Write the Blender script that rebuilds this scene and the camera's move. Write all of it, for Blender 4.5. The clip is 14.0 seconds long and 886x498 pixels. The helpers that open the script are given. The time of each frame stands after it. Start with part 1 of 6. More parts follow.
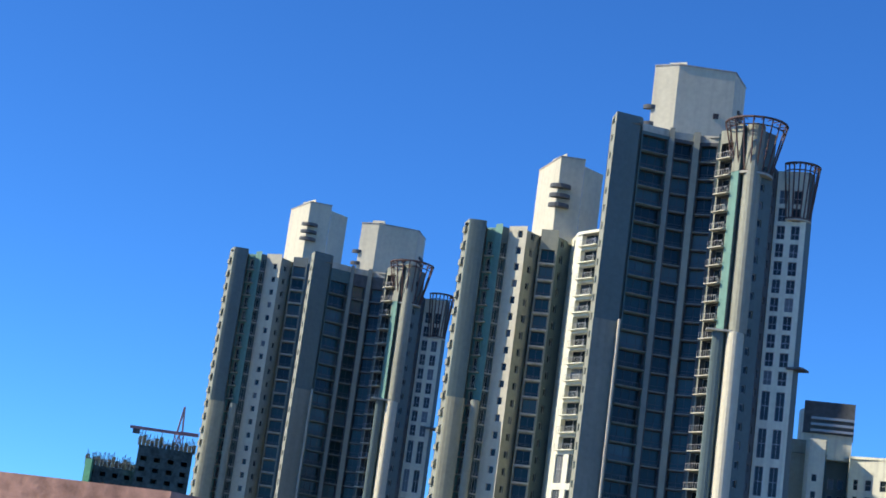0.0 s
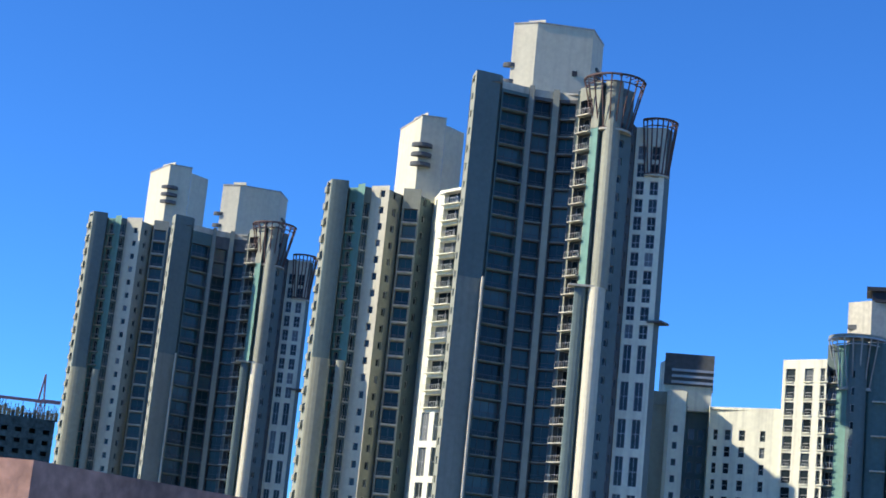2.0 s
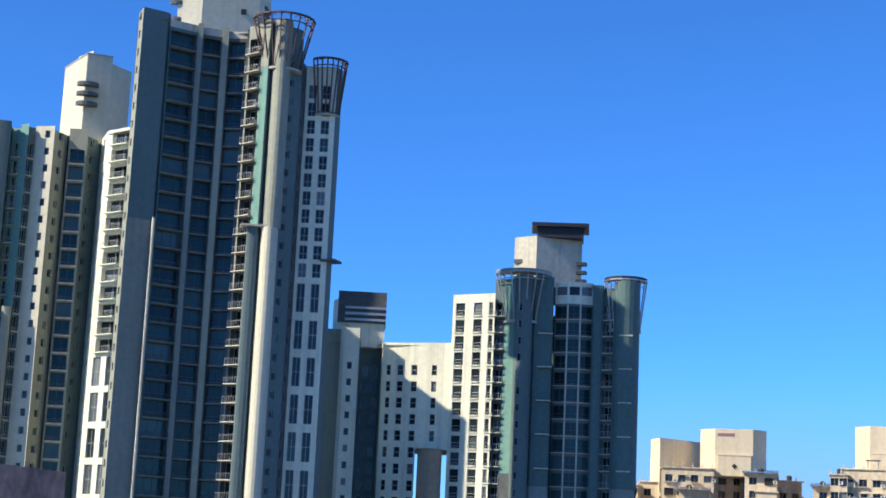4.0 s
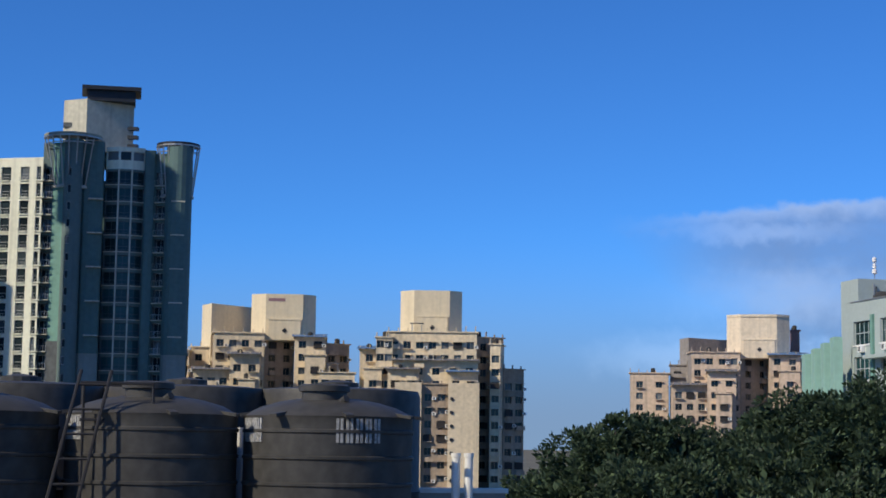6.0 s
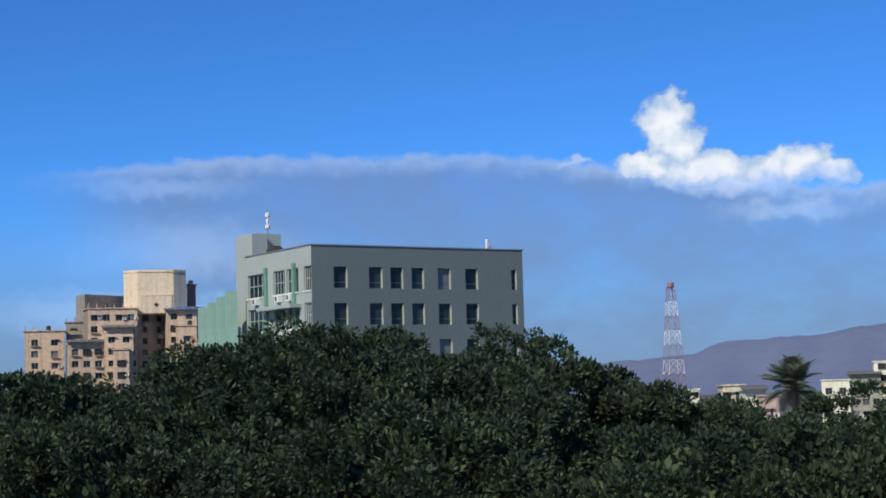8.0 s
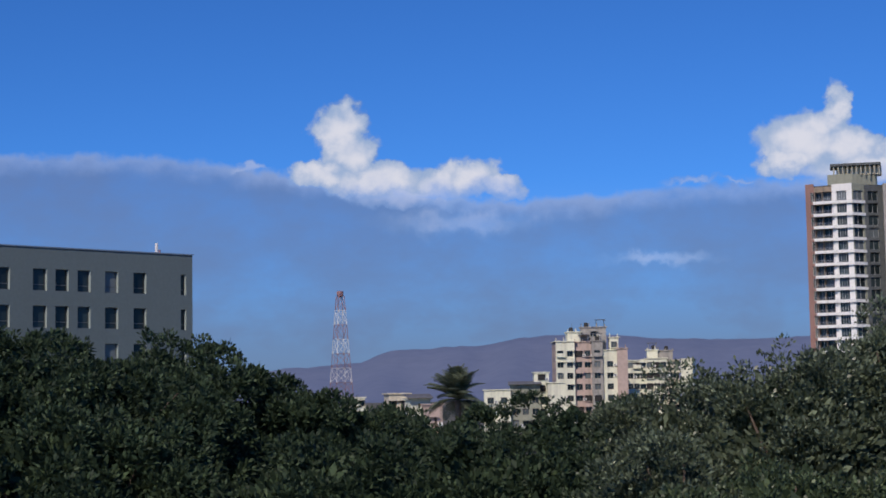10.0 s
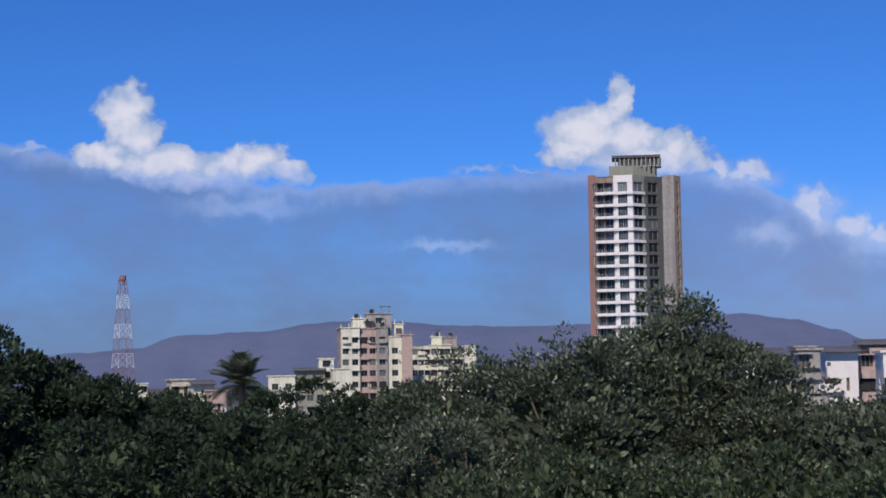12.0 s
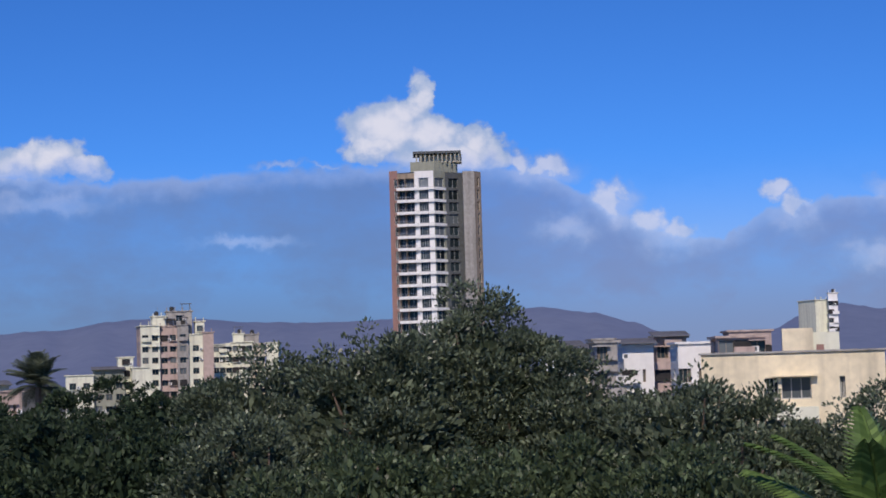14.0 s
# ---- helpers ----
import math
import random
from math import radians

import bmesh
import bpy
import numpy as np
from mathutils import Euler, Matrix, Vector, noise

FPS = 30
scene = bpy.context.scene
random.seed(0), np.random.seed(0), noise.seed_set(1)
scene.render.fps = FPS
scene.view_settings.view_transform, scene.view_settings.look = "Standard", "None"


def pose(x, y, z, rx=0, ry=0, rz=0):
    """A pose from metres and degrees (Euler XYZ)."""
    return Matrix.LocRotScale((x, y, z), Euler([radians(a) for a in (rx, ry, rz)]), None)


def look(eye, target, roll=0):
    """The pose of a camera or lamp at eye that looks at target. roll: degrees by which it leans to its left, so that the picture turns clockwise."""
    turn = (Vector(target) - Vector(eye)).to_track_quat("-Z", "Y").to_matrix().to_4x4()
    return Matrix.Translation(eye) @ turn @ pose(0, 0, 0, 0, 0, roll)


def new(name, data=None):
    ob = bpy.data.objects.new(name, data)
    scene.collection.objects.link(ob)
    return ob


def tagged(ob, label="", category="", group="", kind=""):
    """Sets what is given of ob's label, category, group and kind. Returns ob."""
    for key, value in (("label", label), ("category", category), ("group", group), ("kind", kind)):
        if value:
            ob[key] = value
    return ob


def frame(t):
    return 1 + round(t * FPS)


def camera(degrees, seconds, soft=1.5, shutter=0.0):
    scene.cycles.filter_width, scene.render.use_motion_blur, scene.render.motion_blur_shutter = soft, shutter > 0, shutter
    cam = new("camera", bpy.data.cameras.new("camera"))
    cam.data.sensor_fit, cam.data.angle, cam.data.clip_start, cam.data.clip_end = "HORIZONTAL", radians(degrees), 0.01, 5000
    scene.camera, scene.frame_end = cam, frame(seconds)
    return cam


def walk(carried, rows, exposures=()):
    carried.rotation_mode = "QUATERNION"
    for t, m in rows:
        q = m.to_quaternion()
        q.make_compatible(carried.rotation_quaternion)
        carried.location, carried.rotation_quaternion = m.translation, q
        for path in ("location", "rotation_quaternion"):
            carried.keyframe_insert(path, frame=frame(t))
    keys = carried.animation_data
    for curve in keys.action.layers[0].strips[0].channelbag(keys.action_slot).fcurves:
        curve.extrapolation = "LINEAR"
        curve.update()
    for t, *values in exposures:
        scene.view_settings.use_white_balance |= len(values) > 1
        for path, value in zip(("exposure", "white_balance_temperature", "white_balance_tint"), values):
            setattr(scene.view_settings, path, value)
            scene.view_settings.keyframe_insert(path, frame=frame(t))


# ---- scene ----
EYE = (0.0, 0.0, 10.0)
cam = camera(29.42, 14.0, soft=1.7)
# seconds, then the camera's turn in degrees (it stands at one place and pans)
TURNS = [
    (0.0, 102.884, -7.619, 34.082), (0.5, 102.506, -7.258, 33.314), (1.0, 102.520, -6.754, 32.111),
    (1.5, 102.291, -6.106, 30.788), (2.0, 102.017, -5.634, 29.732), (2.2, 101.692, -5.579, 29.124),
    (4.3, 100.345, -2.121, 16.809), (4.5, 99.885, -1.876, 15.225), (5.0, 98.462, -1.134, 10.373),
    (5.5, 97.668, -1.169, 7.419), (6.0, 96.629, -0.788, 4.019), (6.5, 96.964, 0.285, 0.067),
    (6.6, 96.960, 0.340, -0.340), (6.8, 96.900, 0.550, -0.420), (7.0, 96.440, 1.013, -2.160),
    (7.1, 96.340, 1.250, -4.030), (7.2, 96.220, 1.500, -5.490), (7.3, 96.140, 1.650, -6.400),
    (7.4, 96.050, 1.850, -8.750), (7.5, 96.007, 2.002, -10.439), (8.0, 94.982, 1.567, -16.121),
    (8.5, 95.688, 2.191, -21.994), (8.7, 95.512, 2.146, -23.610), (10.8, 94.826, 0.945, -28.439),
    (11.0, 94.688, 1.003, -29.026), (11.5, 94.105, 0.641, -31.608), (12.0, 94.401, 0.837, -34.624),
    (12.5, 94.603, 1.067, -36.550), (13.0, 94.405, 1.532, -38.675), (13.5, 94.475, 1.890, -39.937),
    (14.0, 94.114, 1.657, -41.301)]
EXPOSURES = [(0.0, 0.66, 6500, 10), (1.0, 0.72, 6500, 10), (2.0, 0.83, 6500, 10), (4.4, 0.78, 6500, 10), (5.0, 0.60, 6500, 10), (5.5, 0.30, 6500, 10),
             (6.0, 0.08, 6500, 10), (6.5, -0.04, 6500, 10), (7.0, 0.0, 6500, 10), (7.5, -0.20, 6500, 10), (8.2, 0.02, 6500, 10), (8.7, 0.0, 6500, 10), (10.8, -0.62, 6200, 20), (11.5, -0.57, 6200, 20), (12.0, -0.42, 6200, 20),
             (12.5, -0.42, 6200, 20), (13.5, -0.54, 6200, 20), (14.0, -0.42, 6200, 20)]
walk(cam, [(t, pose(*EYE, rx, ry, rz)) for t, rx, ry, rz in TURNS], EXPOSURES)

# ---- world and sun ----
SUN_AZ, SUN_EL = -131.0, 36.0
world = bpy.data.worlds.new("sky")
scene.world = world
world.use_nodes = True
wn, wl = world.node_tree.nodes, world.node_tree.links
sky = wn.new("ShaderNodeTexSky")
sky.sky_type, sky.sun_disc = "NISHITA", False
sky.sun_elevation, sky.sun_rotation = radians(SUN_EL), radians(SUN_AZ)
sky.air_density, sky.dust_density, sky.ozone_density = 0.7, 0.0, 6.0
rich = wn.new("ShaderNodeMix")
rich.data_type, rich.blend_type = "RGBA", "MULTIPLY"
rich.inputs["Factor"].default_value = 1.0
rich.inputs["B"].default_value = (0.335, 0.725, 1.11, 1)
wl.new(sky.outputs[0], rich.inputs["A"])
wl.new(rich.outputs["Result"], wn["Background"].inputs["Color"])
wn["Background"].inputs["Strength"].default_value = 0.12
sun = new("sun", bpy.data.lights.new("sun", "SUN"))
sun.data.energy, sun.data.angle, sun.data.color = 3.9, radians(0.53), (1.0, 0.89, 0.70)
_sa, _se = radians(SUN_AZ), radians(SUN_EL)
sun.matrix_world = look((0, 0, 200), (-math.sin(_sa) * math.cos(_se), -math.cos(_sa) * math.cos(_se), 200 - math.sin(_se)))


# ---- materials ----
def surface(name, color, rough=0.8, grain=1.2, blotch=0.07, streak=0.0, vary=0.18, bump=0.15, metal=0.0, spec=0.3, dirt=(0.08, 0.075, 0.07), by_object=0.0):
    """A weathered surface: blotches, fine grain, vertical rain streaks and a little relief."""
    m = bpy.data.materials.new(name)
    m.use_nodes = True
    n, l = m.node_tree.nodes, m.node_tree.links
    p = n["Principled BSDF"]
    p.inputs["Roughness"].default_value, p.inputs["Metallic"].default_value = rough, metal
    p.inputs["Specular IOR Level"].default_value = spec
    co = n.new("ShaderNodeTexCoord")
    big, fine = n.new("ShaderNodeTexNoise"), n.new("ShaderNodeTexNoise")
    big.inputs["Scale"].default_value, big.inputs["Detail"].default_value = blotch, 6
    fine.inputs["Scale"].default_value, fine.inputs["Detail"].default_value = grain, 8
    l.new(co.outputs["Object"], big.inputs["Vector"])
    l.new(co.outputs["Object"], fine.inputs["Vector"])
    add = n.new("ShaderNodeMath")
    add.operation = "ADD"
    l.new(big.outputs["Fac"], add.inputs[0])
    l.new(fine.outputs["Fac"], add.inputs[1])
    ramp = n.new("ShaderNodeMapRange")
    ramp.inputs["From Min"].default_value, ramp.inputs["From Max"].default_value = 0.7, 1.3
    ramp.inputs["To Min"].default_value, ramp.inputs["To Max"].default_value = 1 - vary, 1 + vary
    l.new(add.outputs[0], ramp.inputs["Value"])
    mul = n.new("ShaderNodeMix")
    mul.data_type, mul.blend_type = "RGBA", "MULTIPLY"
    mul.inputs["Factor"].default_value = 1.0
    mul.inputs["A"].default_value = (*color, 1)
    l.new(ramp.outputs[0], mul.inputs["B"])
    out = mul.outputs["Result"]
    if by_object:
        info = n.new("ShaderNodeObjectInfo")
        r2 = n.new("ShaderNodeMapRange")
        r2.inputs["To Min"].default_value, r2.inputs["To Max"].default_value = 1 - by_object, 1 + by_object
        l.new(info.outputs["Random"], r2.inputs["Value"])
        m2 = n.new("ShaderNodeMix")
        m2.data_type, m2.blend_type = "RGBA", "MULTIPLY"
        m2.inputs["Factor"].default_value = 1.0
        l.new(out, m2.inputs["A"])
        l.new(r2.outputs[0], m2.inputs["B"])
        out = m2.outputs["Result"]
    if streak:
        mp = n.new("ShaderNodeMapping")
        mp.inputs["Scale"].default_value = (0.9, 0.9, 0.03)
        l.new(co.outputs["Object"], mp.inputs["Vector"])
        sn = n.new("ShaderNodeTexNoise")
        sn.inputs["Scale"].default_value, sn.inputs["Detail"].default_value = 1.0, 7
        l.new(mp.outputs[0], sn.inputs["Vector"])
        sr = n.new("ShaderNodeMapRange")
        sr.inputs["From Min"].default_value, sr.inputs["From Max"].default_value = 0.48, 0.75
        sr.inputs["To Max"].default_value = streak
        l.new(sn.outputs["Fac"], sr.inputs["Value"])
        mx = n.new("ShaderNodeMix")
        mx.data_type = "RGBA"
        mx.inputs["B"].default_value = (*dirt, 1)
        l.new(sr.outputs[0], mx.inputs["Factor"])
        l.new(out, mx.inputs["A"])
        out = mx.outputs["Result"]
    l.new(out, p.inputs["Base Color"])
    if bump:
        b = n.new("ShaderNodeBump")
        b.inputs["Strength"].default_value, b.inputs["Distance"].default_value = bump, 0.05
        l.new(fine.outputs["Fac"], b.inputs["Height"])
        l.new(b.outputs[0], p.inputs["Normal"])
    return m


def glazing(name, color=(0.02, 0.03, 0.035), rough=0.12, pale=0.25):
    """Dark window glass before unlit rooms; each pane a little different, some with a pale blind behind."""
    m = bpy.data.materials.new(name)
    m.use_nodes = True
    n, l = m.node_tree.nodes, m.node_tree.links
    p = n["Principled BSDF"]
    p.inputs["Roughness"].default_value = rough
    p.inputs["Specular IOR Level"].default_value = 0.28
    info = n.new("ShaderNodeObjectInfo")
    r = n.new("ShaderNodeValToRGB")
    r.color_ramp.elements[0].color = (*[c * 0.5 for c in color], 1)
    r.color_ramp.elements[1].color = (*[min(1, c * 2 + pale * 0.5) for c in color], 1)
    e = r.color_ramp.elements.new(0.75)
    e.color = (*[c * 1.6 for c in color], 1)
    l.new(info.outputs["Random"], r.inputs["Fac"])
    l.new(r.outputs[0], p.inputs["Base Color"])
    return m


M = dict(
    white=surface("white_paint", (0.77, 0.765, 0.61), streak=0.3, vary=0.1),
    cream=surface("cream_render", (0.64, 0.58, 0.45), streak=0.35, vary=0.14),
    greyblue=surface("blue_grey_paint", (0.122, 0.172, 0.168), streak=0.12, vary=0.12),
    midgrey=surface("mid_grey_paint", (0.225, 0.245, 0.21), streak=0.25, vary=0.12),
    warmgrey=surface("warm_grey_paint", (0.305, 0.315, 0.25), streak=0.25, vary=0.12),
    mint=surface("mint_green_paint", (0.16, 0.31, 0.26), streak=0.25, vary=0.12),
    tealblue=surface("teal_blue_cladding", (0.09, 0.155, 0.15), rough=0.7, streak=0.15, vary=0.15),
    olive=surface("olive_grey_paint", (0.31, 0.31, 0.225), streak=0.25, vary=0.12),
    paleblue=surface("pale_blue_grey_paint", (0.23, 0.265, 0.25), streak=0.15, vary=0.1),
    slab=surface("slab_edge", (0.50, 0.48, 0.39), streak=0.3),
    # dark trim; on recess walls and reveals the colour stands in for shade
    dark=surface("dark_trim_and_recess_shade", (0.10, 0.11, 0.115), vary=0.3),
    black=surface("black_metal_roof", (0.03, 0.033, 0.04), rough=0.5, metal=0.3),
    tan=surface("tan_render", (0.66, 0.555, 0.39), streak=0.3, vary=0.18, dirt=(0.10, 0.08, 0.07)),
    # brown trim, and a darkened tan that paints shade on turned or recessed walls
    tandark=surface("brown_trim_and_shade_render", (0.36, 0.285, 0.21), streak=0.45, vary=0.2),
    tanpale=surface("pale_penthouse_render", (0.70, 0.60, 0.42), streak=0.14, vary=0.08),
    roofdark=surface("weathered_roof_sheet", (0.16, 0.16, 0.17), vary=0.25),
    bluesheet=surface("blue_roof_sheet", (0.10, 0.18, 0.32), vary=0.25),
    # grey-green render of the office front, darkened to carry its shade
    office=surface("shaded_grey_green_render", (0.148, 0.188, 0.192), grain=3, streak=0.05, vary=0.07),
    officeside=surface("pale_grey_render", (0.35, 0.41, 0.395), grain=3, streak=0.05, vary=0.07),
    pent=surface("pale_cream_render", (0.60, 0.57, 0.435), streak=0.14, vary=0.1),
    frame=surface("window_frame", (0.45, 0.46, 0.45), rough=0.5),
    frame_white=surface("white_window_frame", (0.75, 0.75, 0.72), rough=0.5),
    glass=glazing("dark_window_glass"),
    glass_teal=glazing("teal_window_glass", (0.015, 0.045, 0.05), pale=0.12),
    rust=surface("red_brown_steel", (0.11, 0.065, 0.055), rough=0.6, grain=4),
    steel=surface("galvanised_steel", (0.42, 0.42, 0.41), rough=0.4, metal=0.7, grain=5),
    ironblack=surface("black_painted_iron", (0.03, 0.028, 0.028), rough=0.6, grain=4),
    # red greyed towards blue: distance haze mixed into the paint colour
    redpaint=surface("hazed_red_mast_paint", (0.31, 0.18, 0.19), rough=0.5, grain=4),
    whitepaint=surface("white_mast_paint", (0.75, 0.73, 0.72), rough=0.5, grain=4),
    # brick red dulled to pinkish brown, the far haze included in the colour
    brick=surface("hazed_red_brick_cladding", (0.32, 0.185, 0.155), grain=4, streak=0.2),
    concrete=surface("raw_concrete", (0.38, 0.36, 0.33), grain=1.5, streak=0.5, vary=0.22),
    pinkwall=surface("pink_stained_plaster", (0.42, 0.24, 0.18), grain=9, blotch=1.6, streak=0.35, vary=0.45, bump=0.3, dirt=(0.16, 0.11, 0.09)),
    plastic=surface("black_tank_plastic", (0.055, 0.053, 0.049), rough=0.5, grain=6, blotch=0.8, vary=0.35, bump=0.06, spec=0.2),
    lettering=surface("worn_white_stencil", (0.33, 0.33, 0.32), grain=22, vary=0.6),
    pipe=surface("white_pipe", (0.72, 0.70, 0.64), rough=0.4),
    ground=surface("dry_ground", (0.14, 0.13, 0.09), blotch=0.02, grain=0.3, vary=0.3),
    roofslab=surface("grey_terrace", (0.33, 0.32, 0.30), grain=2, streak=0.2, vary=0.2),
    bark=surface("brown_bark", (0.16, 0.12, 0.09), grain=14, vary=0.4, bump=0.5),
    sitenet=surface("dark_site_netting", (0.055, 0.085, 0.08), grain=0.8, vary=0.45, blotch=0.2),
    net=surface("green_safety_net", (0.07, 0.24, 0.15), vary=0.3),
    purewhite=surface("bright_white_paint", (0.84, 0.83, 0.80), streak=0.1, vary=0.06),
    palemint=surface("pale_mint_paint", (0.28, 0.47, 0.40), streak=0.15, vary=0.12),
    tcwall=surface("weathered_pink_render", (0.56, 0.44, 0.33), streak=0.4, vary=0.22, dirt=(0.09, 0.08, 0.08)),
    tcpale=surface("stained_pale_render", (0.70, 0.59, 0.44), streak=0.2, vary=0.15),
    # stained grey, darkened to paint shade on blocks and rooms turned right
    tcgrey=surface("stained_shade_grey_render", (0.30, 0.27, 0.24), streak=0.3, vary=0.2),
    creamwall=surface("yellowish_cream_render", (0.80, 0.70, 0.49), grain=2, blotch=0.3, streak=0.35, vary=0.14),
    pinkrender=surface("dusty_pink_render", (0.50, 0.39, 0.34), streak=0.4, vary=0.15),
)


# ---- building tools ----
def P(az, d):
    """The place on the ground at d metres from the viewpoint, in the direction az degrees to the right of north."""
    a = radians(az * 1.0046)
    return Vector((d * math.sin(a), d * math.cos(a), 0))


def mesh_of(name, verts, faces, materials, index=None, smooth=False):
    me = bpy.data.meshes.new(name)
    me.from_pydata([tuple(v) for v in verts], [], faces)
    for m in materials:
        me.materials.append(m)
    if index is not None:
        me.polygons.foreach_set("material_index", index)
    if smooth:
        bm = bmesh.new()
        bm.from_mesh(me)
        bmesh.ops.remove_doubles(bm, verts=bm.verts, dist=1e-5)
        bm.to_mesh(me)
        bm.free()
        me.polygons.foreach_set("use_smooth", [True] * len(me.polygons))
        me.set_sharp_from_angle(angle=radians(38))
    me.update()
    return me


def part(name, me, parent, m=None, label=""):
    ob = new(name, me)
    ob.parent = parent
    if m is not None:
        ob.matrix_basis = m
    return tagged(ob, label) if label else ob


class Shape:
    """Collects vertices and faces, with a material for each face, and becomes one mesh."""

    def __init__(self):
        self.v, self.f, self.i, self.mats = [], [], [], []

    def face(self, pts, mat):
        if mat not in self.mats:
            self.mats.append(mat)
        k = len(self.v)
        self.v.extend(Vector(p) for p in pts)
        self.f.append(tuple(range(k, k + len(pts))))
        self.i.append(self.mats.index(mat))

    def box(self, lo, hi, mat, m=None):
        (a, b, c), (d, e, f) = lo, hi
        c8 = [Vector(p) for p in ((a, b, c), (d, b, c), (d, e, c), (a, e, c), (a, b, f), (d, b, f), (d, e, f), (a, e, f))]
        if m is not None:
            c8 = [m @ p for p in c8]
        for q in ((0, 3, 2, 1), (4, 5, 6, 7), (0, 1, 5, 4), (1, 2, 6, 5), (2, 3, 7, 6), (3, 0, 4, 7)):
            self.face([c8[j] for j in q], mat)

    def prism(self, ring, z0, z1, mat, top=None, ring1=None):
        ring1 = ring1 or ring
        n = len(ring)
        for j in range(n):
            a, b, c, d = ring[j], ring[(j + 1) % n], ring1[(j + 1) % n], ring1[j]
            self.face([(a[0], a[1], z0), (b[0], b[1], z0), (c[0], c[1], z1), (d[0], d[1], z1)], mat)
        self.face([(p[0], p[1], z1) for p in ring1], top or mat)
        self.face([(p[0], p[1], z0) for p in reversed(ring)], top or mat)

    def tube(self, a, b, r, mat, n=6, r1=None):
        a, b = Vector(a), Vector(b)
        q = (b - a).to_track_quat("Z", "Y")
        r1 = r if r1 is None else r1
        A = [a + q @ Vector((r * math.cos(6.2832 * j / n), r * math.sin(6.2832 * j / n), 0)) for j in range(n)]
        B = [b + q @ Vector((r1 * math.cos(6.2832 * j / n), r1 * math.sin(6.2832 * j / n), 0)) for j in range(n)]
        for j in range(n):
            self.face([A[j], A[(j + 1) % n], B[(j + 1) % n], B[j]], mat)
        self.face(list(reversed(A)), mat)
        self.face(B, mat)

    def lathe(self, prof, mat, n=40, centre=(0, 0)):
        rings = [[Vector((centre[0] + r * math.cos(6.28319 * j / n), centre[1] + r * math.sin(6.28319 * j / n), z)) for j in range(n)] for r, z in prof]
        for a, b in zip(rings, rings[1:]):
            for j in range(n):
                self.face([a[j], a[(j + 1) % n], b[(j + 1) % n], b[j]], mat)
        self.face(list(reversed(rings[0])), mat)
        self.face(rings[-1], mat)

    def mesh(self, name, smooth=False):
        return mesh_of(name, self.v, self.f, self.mats, self.i, smooth)


WINDOWS = {}


def window_mesh(w, h, glass, frame, mullions=1, rail=0.0):
    """A window that fills an opening: frame, mullions, transom and panes; x across, z up, y inwards."""
    key = (round(w, 2), round(h, 2), glass.name, frame.name, mullions, rail)
    if key not in WINDOWS:
        s, b = Shape(), 0.06
        s.face([(0, 0.05, 0), (w, 0.05, 0), (w, 0.05, h), (0, 0.05, h)], glass)
        s.box((0, 0, 0), (b, 0.08, h), frame)
        s.box((w - b, 0, 0), (w, 0.08, h), frame)
        s.box((b, 0, 0), (w - b, 0.08, b), frame)
        s.box((b, 0, h - b), (w - b, 0.08, h), frame)
        for j in range(mullions):
            x = w * (j + 1) / (mullions + 1)
            s.box((x - 0.03, 0, b), (x + 0.03, 0.07, h - b), frame)
        if rail:
            s.box((b, 0.01, h * rail - 0.04), (w - b, 0.075, h * rail + 0.04), frame)
        WINDOWS[key] = s.mesh("window")
    return WINDOWS[key]


BALCONIES = {}


def balcony_mesh(w, out, slab, solid, rails, th=0.18, hgt=0.95):
    key = (round(w, 2), out, slab.name, solid.name if solid else "", th, hgt)
    if key not in BALCONIES:
        s = Shape()
        s.box((0, -out, -th), (w, 0.02, 0), slab)
        if solid:
            s.box((0.02, -out, 0), (w - 0.02, -out + 0.1, hgt), solid)
        else:
            s.box((0.02, -out + 0.02, hgt - 0.06), (w - 0.02, -out + 0.08, hgt), rails)
            for j in range(int(w / 0.45) + 1):
                x = 0.04 + j * (w - 0.12) / int(w / 0.45)
                s.box((x, -out + 0.03, 0), (x + 0.05, -out + 0.07, hgt), rails)
        BALCONIES[key] = s.mesh("balcony")
    return BALCONIES[key]


